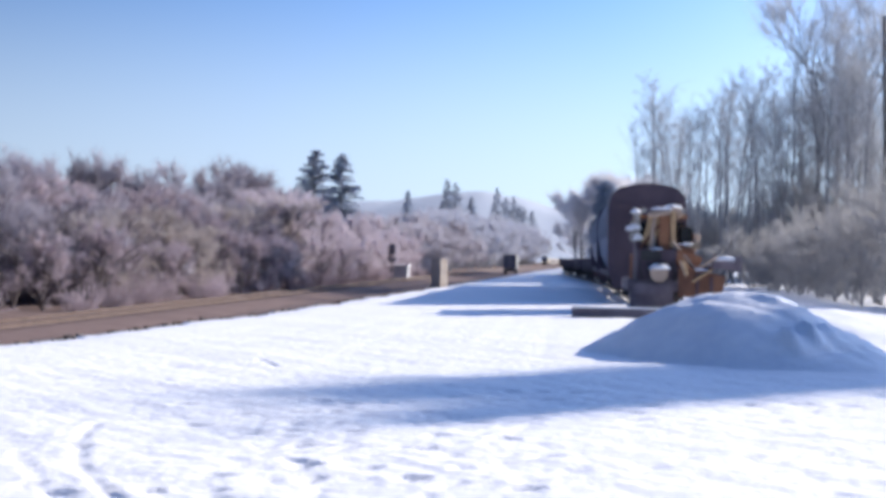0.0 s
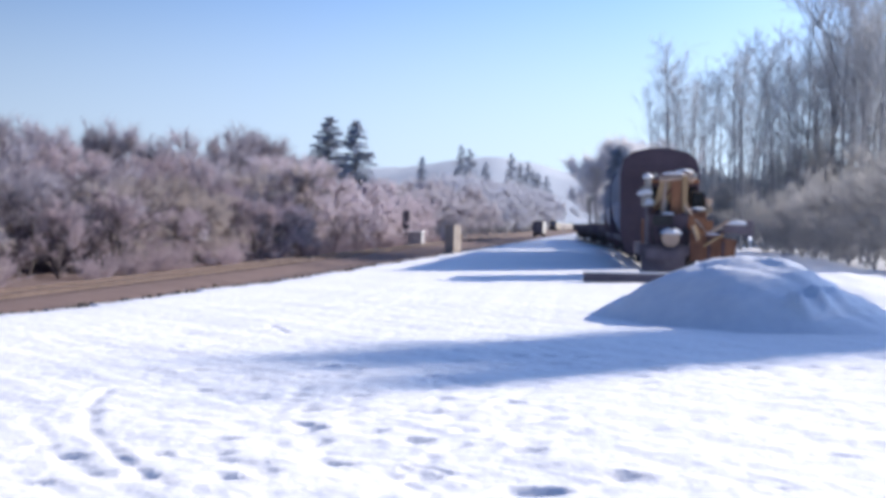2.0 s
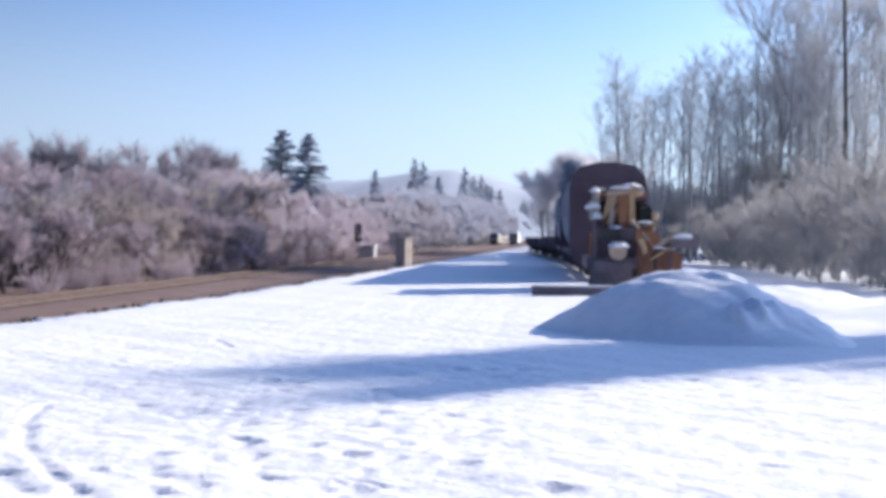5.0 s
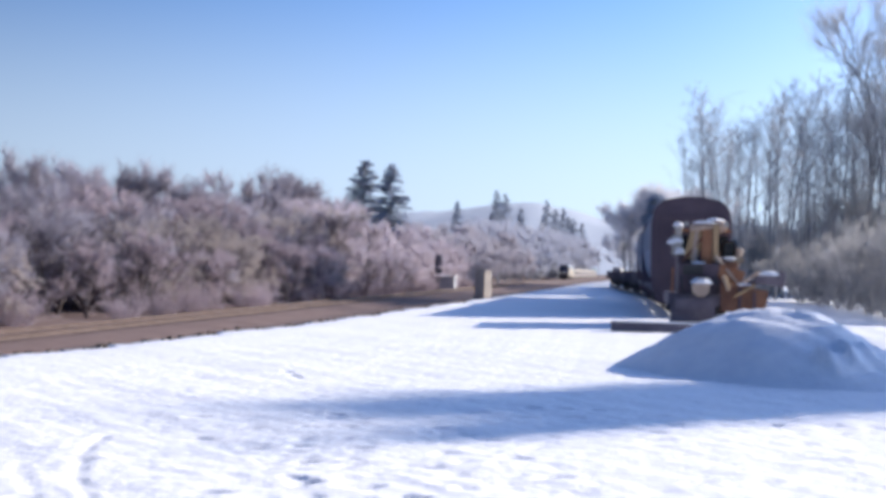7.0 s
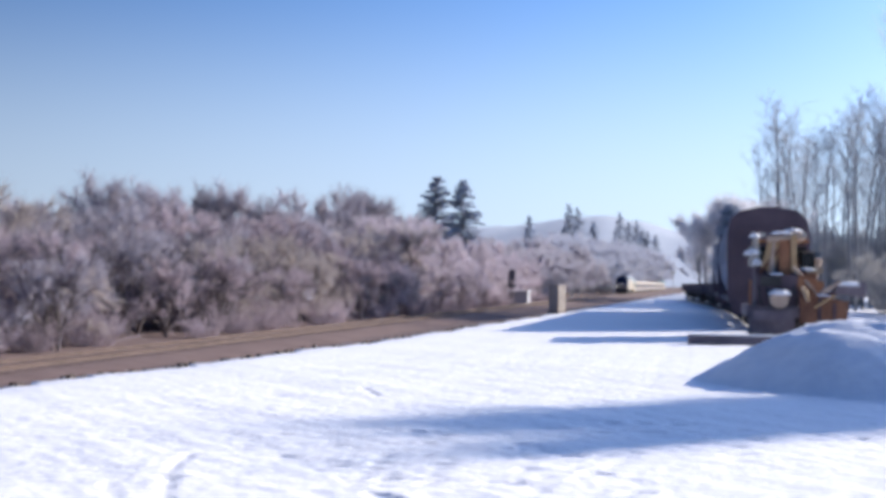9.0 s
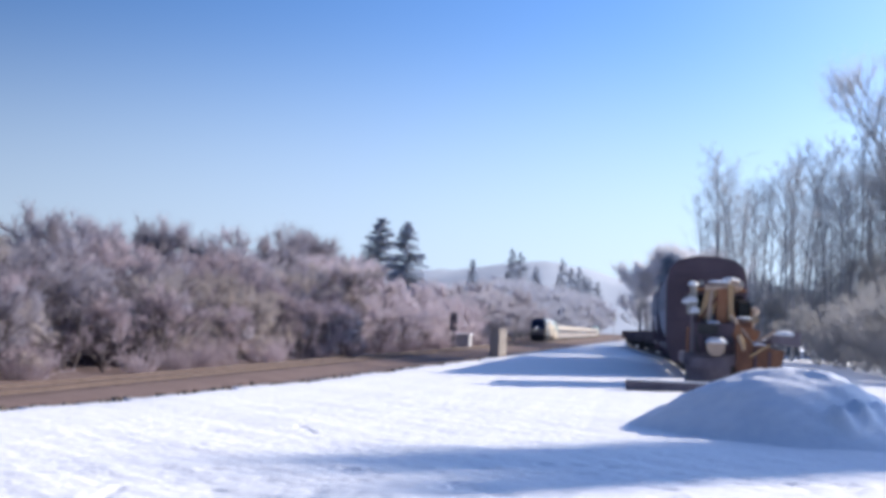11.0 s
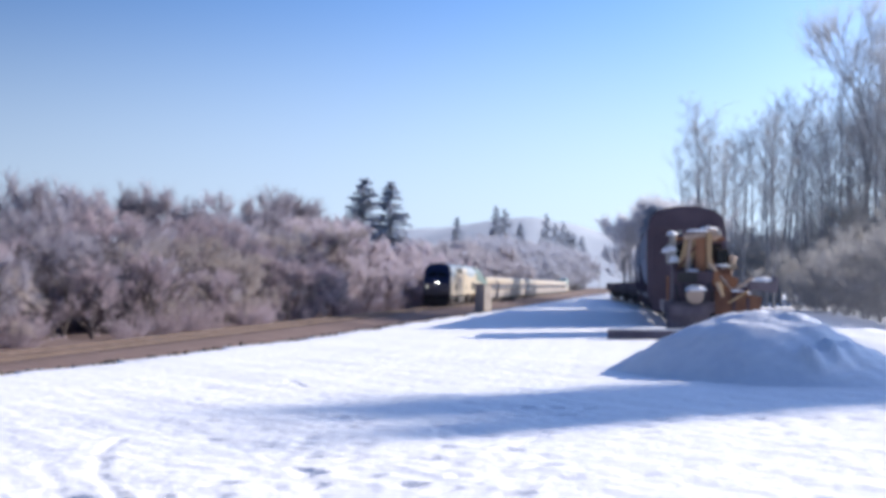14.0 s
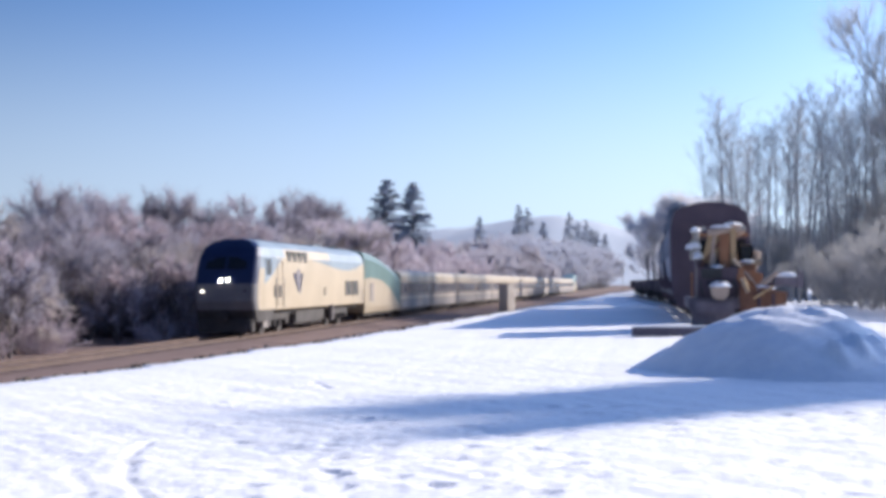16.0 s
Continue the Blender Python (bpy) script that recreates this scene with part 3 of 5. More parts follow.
def build_trees():
    r = random.Random(11)
    group = "wood beyond the main track"

    def kind(name, label, meshes, category="tree"):
        return tree_thing(name, meshes, label, group, None, category)

    # the crowns that stand out of the wood's edge, each (degrees from the line's run, metres aside, height)
    crowns = [kind("frosted_tree", "bare forked tree with a rounded rimed crown", forked_tree(400 + k, 9, 0.9, 0.30, 5, 28, 0.009)) for k in range(4)]
    spots = []
    for angle, aside, h in ((31.5, 30, 6.6), (29.3, 31, 6.3), (27.0, 31, 8.8), (25.6, 32, 9.1), (24.3, 31, 8.8), (22.6, 32, 9.7), (21.3, 31, 10.0), (20.2, 32, 9.4), (16.6, 31, 11.9), (15.7, 32, 12.4), (14.9, 31, 11.6), (14.0, 31, 10.6), (13.0, 31, 10.2)):
        spots.append((-aside, aside / math.tan(radians(angle)), h / 9))
        spots.append((-aside - 2.5, (aside + 2.5) / math.tan(radians(angle + 0.7)), 0.93 * h / 9))
    plant(crowns, spots, r, 0.99, 1.01)
    slim = [kind("slim_tree", "thin bare tree with a small open crown", forked_tree(410, 10.5, 0.75, 0.55, 4, 14, 0.012))]
    plant(slim, [(-31, 31 / math.tan(radians(17.9)), 1.0), (-31, 31 / math.tan(radians(18.7)), 0.82)], r, 0.99, 1.01)
    # bushy trees of the wood's edge: grey with rime, or brown
    edge = []
    for k in range(6):
        mats = (BARK, SHADE_TWIG, (TWIG, BROWN_TWIG, OLIVE_TWIG)[k % 3])
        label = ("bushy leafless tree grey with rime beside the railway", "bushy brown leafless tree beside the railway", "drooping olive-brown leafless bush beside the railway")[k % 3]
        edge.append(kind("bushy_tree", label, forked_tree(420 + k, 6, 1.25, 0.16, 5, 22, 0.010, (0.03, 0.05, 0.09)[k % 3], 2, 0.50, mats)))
    spots = []
    for row, x, gap, h in ((0, -0.9, 4.6, 0.52), (1, -3.0, 3.5, 0.70), (2, -6.0, 4.2, 0.84), (3, -11.0, 5.0, 0.90)):
        y = 33.0 + row
        while y < 190:
            side = foot_x(y) if row < 2 else wood_x(y) + 4.0
            spots.append((side + x + r.uniform(-0.9, 0.9), y + r.uniform(-1.0, 1.0), h * r.uniform(0.72, 1.12) * wood_height(y) / 6))
            y += gap * r.choice((0.6, 0.9, 1.0, 1.6)) * (1 + 0.003 * y)
    r.shuffle(spots)
    plant(edge, [q for q in spots if q[1] < 100], r, 0.95, 1.05)
    mid = [kind("bushy_tree", "bushy leafless tree brown and grey with rime", forked_tree(430 + k, 9, 1.1, 0.18, 4, 34, 0.026, 0.03, 2, 0.50, (BARK, MID_TWIG, MID_TWIG))) for k in range(3)]
    plant(mid, [(x, y, q * 6 / 9) for x, y, q in spots if y >= 100], r, 0.95, 1.05)
    # the wood's depth
    back = [kind("frosted_tree", "bare tree with a rimed rounded crown deep in the wood", forked_tree(440 + k, 10, 1.1, 0.22, 4, 26, 0.04, 0.02, 2, 0.48, (BARK, MID_TWIG, MID_TWIG))) for k in range(3)]
    spots = []
    y = 60.0
    while y < 430:
        for row in range(3):
            h = float(np.interp(y, [60, 120, 180, 260, 420], [6.8, 7.8, 9.5, 11.0, 12.5]))
            spots.append((-42.0 - 12 * row + r.uniform(-4, 4), y + r.uniform(-3, 3), h / 10))
        y += 7 + 0.012 * y
    r.shuffle(spots)
    plant(back, spots, r, 0.8, 1.12)
    far = [kind("frosted_tree", "bare frosted tree along the distant line, paled for haze", forked_tree(450 + k, 12, 1.1, 0.16, 4, 30, 0.05, 0.0, 2, 0.50, (PALE_BARK, FAR_TWIG, FAR_TWIG))) for k in range(3)]
    dim = [kind("frosted_tree", "distant bare tree with rounded frosted crown, blued for haze", forked_tree(460 + k, 12, 1.1, 0.16, 4, 28, 0.06, 0.0, 2, 0.50, (PALE_BARK, DISTANT_TWIG, DISTANT_TWIG))) for k in range(2)]
    spots = []
    y = 184.0
    while y < 860:
        for row in range(3 if y < 400 else 4):
            spots.append((foot_x(y) - 2.5 - (8 if y < 400 else 9) * row + r.uniform(-1.5, 1.5), y + r.uniform(-2, 2), wood_height(y) / 12 * (0.62 + 0.16 * row if y < 400 else 0.78 + 0.08 * row)))
        y += 9 + 0.01 * y
    r.shuffle(spots)
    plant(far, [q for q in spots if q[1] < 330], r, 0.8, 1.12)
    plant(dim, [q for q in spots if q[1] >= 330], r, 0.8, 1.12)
    sap = [kind("frosted_sapling", "slim sapling white with frost at the wood's foot", forked_tree(190, 4.8, 0.9, 0.2, 4, 16, 0.02, 0.0, 2, 0.5, (PALE_BARK, FAR_TWIG, FAR_TWIG)))]
    plant(sap, [(-23.4, 96, 1.0), (-23.8, 70, 0.7), (-24.2, 62, 0.8)], r)
    # brush along the foot of the wood
    clumps = [tree_thing("brush", brush_clump(170 + k), "low brown frosted brush", "brush at the wood's foot", None, "shrub", "crown") for k in range(3)]
    spots = []
    y = 34.0
    while y < 200:
        spots.append((foot_x(y) + r.uniform(-1.2, 0.5), y, 0.72))
        y += (2.4 + 0.012 * y) * r.choice((0.8, 1.5, 2.8))
    r.shuffle(spots)
    plant(clumps, spots, r, 0.7, 1.3)
    # leafless thicket added inside the wood, its dark colour standing for shade
    dark = [tree_thing("thicket", brush_clump(180 + k, 5.0, 46, (SHADE_TWIG, SHADE_TWIG, SHADE_TWIG), 1.7, 40, 0.03), "leafless thicket coloured dark for the shade inside the wood", "thicket inside the wood", None, "shrub", "crown") for k in range(2)]
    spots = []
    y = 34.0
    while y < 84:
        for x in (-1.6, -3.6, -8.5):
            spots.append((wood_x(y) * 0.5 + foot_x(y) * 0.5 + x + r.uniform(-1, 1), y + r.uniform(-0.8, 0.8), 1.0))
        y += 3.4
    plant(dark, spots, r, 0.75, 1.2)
    # firs
    firs = [tree_thing("fir_tree", fir_tree(200, 30, lush=5.0, slim=1.1), "tall dark conical fir dusted with frost", "firs", None),
            tree_thing("fir_tree", fir_tree(201, 31, lush=5.0, open_top=0.15, slim=1.1), "tall dark broad-topped fir dusted with frost", "firs", None)]
    plant(firs, [(-62.0, 330, 1.02), (-70.6, 335, 1.03)], r, 0.99, 1.01)
    # far firs in the needle colour that is paled for haze
    rimed = [tree_thing("fir_tree", fir_tree(202 + k, 30, (PALE_BARK, PALE_BARK, FAR_NEEDLE), 0.9, 0.0, 0.75), "distant narrow fir paled for haze", "distant firs", None) for k in range(2)]
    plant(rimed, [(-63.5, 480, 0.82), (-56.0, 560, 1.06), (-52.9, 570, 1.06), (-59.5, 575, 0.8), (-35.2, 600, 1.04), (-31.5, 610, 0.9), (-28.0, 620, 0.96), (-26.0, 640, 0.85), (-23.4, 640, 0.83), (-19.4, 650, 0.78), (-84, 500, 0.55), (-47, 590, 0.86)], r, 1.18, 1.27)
    # tall bare alders by the siding
    grey = (GREY_BARK, GREY_BARK, GREY_TWIG)
    tall = [tree_thing("tall_tree", tall_tree(300 + k, 22, 0.66, r.uniform(-0.05, 0.05), 0.9, (GREY_BARK, GREY_BARK, GREY_TWIG)), "tall slender bare alder with frosty twigs", "tall wood by the siding", None) for k in range(6)]
    spots = []
    for k in range(92):
        a = 0.068 + 0.28 * r.random() ** 0.8
        tall_by = float(np.interp(a, [0.04, 0.07, 0.10, 0.17, 0.21, 0.35], [0.80, 1.0, 1.04, 1.14, 1.35, 1.6]))
        # placed so that shadows miss the track and tops fit the camera's view
        y = r.uniform(0.82, 1.04) * 10.5 / (0.142 * tall_by - 0.523 * a)
        spots.append((a * y, y, tall_by * y / 155))
    for a, y, h in ((0.052, 108, 0.95), (0.056, 104, 1.0), (0.060, 108, 1.08), (0.066, 103, 1.1), (0.071, 106, 1.12)):
        spots.append((a * y, y, h * y / 155))
    # those that shade the snow from beyond the siding's near end
    for k in range(6):
        x = r.uniform(26, 46)
        spots.append((x, 17.2 + 0.727 * x + r.uniform(-1.2, 1.2), (x + 2) / 48))
    spots += [(25, 27.2, 0.50), (29, 30.1, 0.60)]
    r.shuffle(spots)
    plant(tall, spots, r, 0.78, 1.08, z=0.0)
    for k, (a, y, h) in enumerate(((0.080, 108, 0.98), (0.086, 114, 1.0), (0.092, 110, 1.04), (0.099, 118, 0.98), (0.105, 112, 1.02), (0.112, 117, 1.05))):
        ob = copy_thing(tall[k], pose(a * y, y, 0, 0, 0, 55 * k))
        ob.scale = (0.95 * h * y / 155,) * 3
    # slim trees whose shadows lie across the snow before the mound
    slim = [tree_thing("slim_tree", forked_tree(370 + k, 18, 0.30, 0.25, 5, 20, 0.02, 0.0, 1, 0.46, (GREY_BARK, GREY_TWIG, GREY_TWIG)), "slim bare tree with upright frosty limbs", "trees beside the snow field", None) for k in range(2)]
    plant(slim, [(27.0, 38.5, 1.02), (30.0, 40.6, 1.12), (25.0, 37.6, 0.88), (24.0, 35.2, 0.72)], r, 0.98, 1.02, z=0.0)
    # the great trees that overtop the wood
    big = [tree_thing("great_tree", forked_tree(320 + k, 25, 0.78, 0.30, 6, 13, 0.008, 0.0, 1, 0.46, grey, 0.6), "great bare tree with spreading frosty limbs", "great trees by the siding", None) for k in range(2)]
    plant(big, [(24.2, 127, 1.34), (31.5, 132, 1.40), (38.5, 137, 1.48)], r, 0.98, 1.02, z=0.0)
    bush = [tree_thing("frosted_bush", forked_tree(330 + k, 7, 1.05, 0.14, 5, 11, 0.013, 0.0, 2, 0.52, (PALE_BARK, BUSH_TWIG, BUSH_TWIG)), "leafless grey undergrowth shrub with frost", "undergrowth by the siding", None, "shrub") for k in range(3)]
    spots = []
    for k in range(70):
        y = r.uniform(96, 180)
        spots.append((y * r.uniform(0.08, 0.36), y, r.uniform(0.7, 1.45) * y / 135))
    for k in range(14):
        y = r.uniform(118, 145)
        spots.append((y * r.uniform(0.16, 0.33), y, r.uniform(1.3, 1.7)))
    spots += [(12.9 + r.uniform(-0.6, 1.4) + 0.012 * y, y, r.uniform(0.5, 0.85)) for y in range(46, 96, 3)]
    spots += [(15.5 + r.uniform(-0.6, 1.4) + 0.012 * y, y, r.uniform(0.7, 1.0)) for y in range(47, 96, 4)]
    spots += [(12.0 + r.uniform(-0.5, 0.8) + 0.012 * y, y + r.uniform(-0.8, 0.8), r.uniform(0.2, 0.36)) for y in range(45, 97, 2)]
    spots += [(14.5, 86, 0.7), (16.5, 84, 0.62), (18.5, 87, 0.75), (20.5, 85, 0.7), (22.5, 88, 0.8), (25.0, 86, 0.75), (27.5, 89, 0.8), (12.6, 90, 0.6)]
    plant(bush, spots, r, 0.85, 1.15, z=0.0)
    end = [tree_thing("frosted_tree", forked_tree(350 + k, 15, 0.62, 0.2, 5, 20, 0.03, 0.0, 2, 0.44, (PALE_BARK, HAZED_TWIG, HAZED_TWIG)), "tall bare tree beyond the end of the siding", "trees beyond the siding", None) for k in range(2)]
    plant(end, [(1.4, 214, 0.95), (4.2, 220, 1.05), (7.5, 214, 1.12), (11.0, 206, 1.2), (6.0, 235, 1.2), (13.0, 212, 1.15), (9.5, 242, 1.2), (3.0, 250, 1.1)], r)
    small = [tree_thing("young_fir", fir_tree(360, 7, (PALE_BARK, PALE_BARK, FAR_NEEDLE), 0.9, 0.0, 0.7), "dull green young fir among bare trees", "young firs", None)]
    plant(small, [(5.2, 185, 2.0)], r, 0.95, 1.05, z=0.0)
    # the far woods that close the valley, paled to blue-grey for haze
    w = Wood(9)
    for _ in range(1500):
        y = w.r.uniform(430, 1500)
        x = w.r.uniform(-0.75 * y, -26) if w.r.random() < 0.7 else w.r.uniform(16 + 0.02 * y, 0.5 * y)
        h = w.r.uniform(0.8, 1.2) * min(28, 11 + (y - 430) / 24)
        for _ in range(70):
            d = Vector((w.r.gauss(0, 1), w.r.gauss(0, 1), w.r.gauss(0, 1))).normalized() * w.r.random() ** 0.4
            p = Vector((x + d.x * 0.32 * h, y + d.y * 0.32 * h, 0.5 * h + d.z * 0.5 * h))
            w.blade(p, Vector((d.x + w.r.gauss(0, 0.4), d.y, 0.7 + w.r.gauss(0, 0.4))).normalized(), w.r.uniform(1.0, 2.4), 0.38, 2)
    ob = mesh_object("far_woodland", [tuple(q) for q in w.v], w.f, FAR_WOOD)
    tagged(ob, "distant bare woods closing the valley, paled for haze", "woods", kind="stuff")


def build_clods():
    """Dark frozen clods broken from under the snow's edge."""
    w = random.Random(21)
    v, f = [], []
    for _ in range(620):
        y = 13 + 60 * w.random() ** 1.6
        x = float(edge_x(y)) + 0.35 * float(wavy(np.array(3.0), np.array(y), 0.9, 1)) + w.gauss(-0.12, 0.16)
        if math.sin(y * 0.9) + math.sin(y * 2.3 + 1) < w.uniform(-1.6, 0.8):
            continue
        q, z = w.uniform(0.04, 0.12), -0.13 + w.uniform(-0.06, 0.06)
        n = len(v)
        a = w.uniform(0, 6.28)
        ring = [(x + q * w.uniform(0.7, 1.3) * math.cos(a + k * 1.257), y + q * 1.6 * w.uniform(0.7, 1.3) * math.sin(a + k * 1.257)) for k in range(5)]
        v += [(px_, py, z - 0.1) for px_, py in ring] + [(x + (px_ - x) * 0.6, y + (py - y) * 0.6, z + q * w.uniform(0.4, 0.8)) for px_, py in ring]
        f += [(n + k, n + (k + 1) % 5, n + 5 + (k + 1) % 5, n + 5 + k) for k in range(5)] + [(n + 5, n + 6, n + 7, n + 8, n + 9)]
    ob = mesh_object("clods", v, f, TIE)
    tagged(ob, "dark frozen clods along the snow's edge", "clods", kind="stuff")


# ---- the passenger train ----
SILVER = material("silver_paint", (0.36, 0.3, 0.22), (0.46, 0.39, 0.29), 0.45, 0.6, 9.0, 0.0, bump=0.1, depth=0.01)
CREAM = material("cream_paint", (0.29, 0.24, 0.172), (0.37, 0.31, 0.235), 0.45, 0.5, 9.0, bump=0.1, depth=0.01)
NAVY = material("navy_paint", (0.006, 0.010, 0.045), (0.012, 0.02, 0.07), 0.35, 0.7, 9.0, bump=0.1, depth=0.01)
ROOF_BLUE = material("blue_grey_roof", (0.16, 0.21, 0.26), (0.26, 0.32, 0.37), 0.5, 0.6, 9.0, bump=0.1, depth=0.01)
NOSE_GREY = material("grey_nose_paint", (0.10, 0.10, 0.115), (0.17, 0.16, 0.17), 0.5, 0.8, 9.0, bump=0.1, depth=0.01)
TEAL = material("teal_paint", (0.06, 0.115, 0.112), (0.095, 0.17, 0.165), 0.45, 0.5, 9.0, bump=0.1, depth=0.01)
BROWN = material("brown_band_paint", (0.075, 0.046, 0.039), (0.125, 0.078, 0.064), 0.45, 0.5, 9.0, bump=0.1, depth=0.01)
SKIRT = material("dusty_grey_paint", (0.15, 0.135, 0.135), (0.25, 0.225, 0.22), 0.6, 0.5, 9.0, bump=0.1, depth=0.01)
SIGNAL_GREY = material("blue_grey_paint", (0.10, 0.10, 0.14), (0.18, 0.18, 0.23), 0.6, 1.5, 14.0, bump=0.1)
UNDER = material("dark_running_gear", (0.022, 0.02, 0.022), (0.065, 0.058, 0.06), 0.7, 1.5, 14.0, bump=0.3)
GLASS = material("dark_glass", (0.01, 0.012, 0.015), (0.02, 0.022, 0.028), 0.2, 1.0, 5.0, bump=0, shine=0.2)
SKY_GLASS = material("reflecting_glass", (0.50, 0.54, 0.55), (0.58, 0.62, 0.62), 0.12, 1.0, 5.0, 0.85, bump=0)
GRILLE = material("black_grille", (0.02, 0.02, 0.022), (0.05, 0.05, 0.05), 0.6, 1.0, 20.0)
LAMP_ON = material("lit_headlamp", (0.9, 0.9, 0.85), (1, 1, 0.95), 0.2, 1.0, 5.0, bump=0, glow=(1.0, 0.95, 0.85, 14))
DITCH_ON = material("lit_ditch_lamp", (0.9, 0.9, 0.85), (1, 1, 0.95), 0.2, 1.0, 5.0, bump=0, glow=(1.0, 0.95, 0.85, 3))
STEEL = material("worn_steel", (0.20, 0.20, 0.20), (0.42, 0.41, 0.40), 0.4, 1.5, 20.0, 0.8)


def loft(name, rings, mats, choose, parent, caps=(True, True), smooth=False):
    """Rings of points, bottom left over the roof to bottom right, joined into a shell; choose(k, i) gives a face's material."""
    v, f, idx = [], [], []
    n = len(rings[0])
    for ring in rings:
        v += [tuple(p) for p in ring]
    for k in range(len(rings) - 1):
        for i in range(n - 1):
            a = k * n + i
            f.append((a, a + 1, a + n + 1, a + n))
            idx.append(choose(k, i))
        f.append((k * n + n - 1, k * n, k * n + n, k * n + 2 * n - 1))
        idx.append(choose(k, -1))
    for end, k in ((caps[0], 0), (caps[1], len(rings) - 1)):
        if end:
            for i in range(n // 2):
                a, b = k * n + i, k * n + n - 1 - i
                if b - a > 1:
                    f.append((a, a + 1, b - 1, b) if b - 1 > a + 1 else (a, a + 1, b))
                    idx.append(choose(-1 if k == 0 else -2, i))
    ob = mesh_object(name, v, f, mats, idx, smooth)
    bm = bmesh.new()
    bm.from_mesh(ob.data)
    bmesh.ops.recalc_face_normals(bm, faces=bm.faces)
    bm.to_mesh(ob.data)
    bm.free()
    ob.parent = parent
    return ob


def wheelset(parent, y, r=0.5, z=None):
    z = r if z is None else z
    bm = B()
    for x in (-0.75, 0.75):
        rod(bm, (x - 0.065, y, z), (x + 0.065, y, z), r, sides=20)
        s = -1 if x > 0 else 1
        rod(bm, (x + s * 0.065, y, z), (x + s * 0.10, y, z), r + 0.03, sides=20)
    rod(bm, (-1.0, y, z), (1.0, y, z), 0.09)
    return part("wheelset", bm, UNDER, parent)


def truck(parent, y, wheelbase=2.74, r=0.5, wide=1.1):
    bm = B()
    for s in (-1, 1):
        box(bm, s * wide - 0.09, s * wide + 0.09, y - wheelbase / 2 - 0.55, y + wheelbase / 2 + 0.55, 0.62, 0.92, 0.04)
        for w in (-1, 1):
            box(bm, s * wide - 0.14, s * wide + 0.14, y + w * wheelbase / 2 - 0.2, y + w * wheelbase / 2 + 0.2, 0.36, 0.68, 0.04)
            rod(bm, (s * wide, y + w * 0.45, 0.3), (s * wide, y + w * 0.45, 0.85), 0.11)
    box(bm, -wide, wide, y - 0.3, y + 0.3, 0.6, 0.9, 0.04)
    t = part("truck_frame", bm, UNDER, parent)
    for w in (-1, 1):
        wheelset(parent, y + w * wheelbase / 2, r)
    return t


def build_locomotive():
    loco = thing("locomotive", "silver diesel passenger locomotive with navy front and lit headlamps", "locomotive")
    levels = [(1.0, 0.62), (1.0, 1.15), (1.0, 1.55), (1.0, 2.35), (1.0, 3.05), (0.985, 3.60), (0.90, 4.02), (0.66, 4.30), (0.30, 4.43)]
    front = [0.42, 0.18, 0.06, 0.10, 0.38, 0.66, 0.95, 1.25, 1.45]
    W = 1.525

    def ring(y, w, use_front=None):
        half = []
        for (q, z), fy in zip(levels, front):
            yy = y if use_front is None else fy * use_front[0] + use_front[1]
            k = 1.0
            if use_front is None and z < 1.0:
                z, k = 1.10, 0.97
            half.append((q * W * w * k, yy, z))
        left = [(-x, yy, z) for x, yy, z in half]
        return left + [(x, yy, z) for x, yy, z in reversed(half)]
    rings = [ring(0, 0.85, (1, 0)), ring(0, 0.92, (1, 0.10)), ring(0, 0.965, (0.95, 0.42)), ring(0, 1.0, (0.85, 1.2)), ring(3.0, 1.0), ring(4.6, 1.0), ring(13.2, 1.0), ring(16.5, 1.0), ring(21.35, 1.0)]
    mats = [SILVER, NAVY, NOSE_GREY, UNDER, ROOF_BLUE]
    n = 2 * len(levels)

    def choose(k, i):
        j = min(i, n - 2 - i) if i >= 0 else -1
        if k == -1:
            return 3 if j < 1 else 2 if j < 3 else 1
        if i == -1:
            return 3
        if k in (0, 1):
            return 3 if j < 1 else 2 if j < 3 else 1
        if k == 2:
            return 3 if j < 1 else 0 if j < 3 else 0 if j < 4 else 4
        if k == 3:
            return 3 if j < 1 else 0 if j < 4 else 4
        if k == 4:
            return 0 if j < 5 else 4
        if k == 5:
            return 0 if j < 6 else 4
        return 0 if j < 5 else 4
    loft("body", rings, mats, choose, loco)
    # windscreen, cab side windows, doors
    bm = B()
    for s in (-1, 1):
        x0, x1 = (0.08, 0.98)
        vs = [bm.verts.new((s * x0, 0.33, 3.02)), bm.verts.new((s * x1, 0.36, 3.02)), bm.verts.new((s * x1 * 0.93, 0.68, 3.55)), bm.verts.new((s * x0, 0.64, 3.55))]
        pane = bm.faces.new(vs)
        r = bmesh.ops.extrude_face_region(bm, geom=[pane])
        bmesh.ops.translate(bm, vec=(0, -0.02, 0.012), verts=[e for e in r["geom"] if isinstance(e, bmesh.types.BMVert)])
    part("windscreen", bm, GLASS, loco, "dark split windscreen")
    for s in (-1, 1):
        bm = B()
        pts = [(1.25, 2.32), (1.9, 2.52), (2.7, 2.86), (3.4, 3.25), (4.1, 3.54), (1.45, 3.56)]
        bm.faces.new([bm.verts.new((s * 1.5285, y, z)) for y, z in pts])
        part("cab_side_paint", bm, ROOF_BLUE, loco, "blue-grey painted sweep on the cab side")
        bm = B()
        pts = [(9.4, 3.57), (11.5, 3.44), (13.5, 3.26), (15.5, 3.12), (17.5, 3.10), (19.2, 3.24), (20.6, 3.46), (21.2, 3.57)]
        low = [bm.verts.new((s * 1.5292, y, z)) for y, z in pts]
        high = [bm.verts.new((s * 1.5292, y, 3.60)) for y, z in pts]
        for k in range(len(pts) - 1):
            bm.faces.new((low[k], low[k + 1], high[k + 1], high[k]))
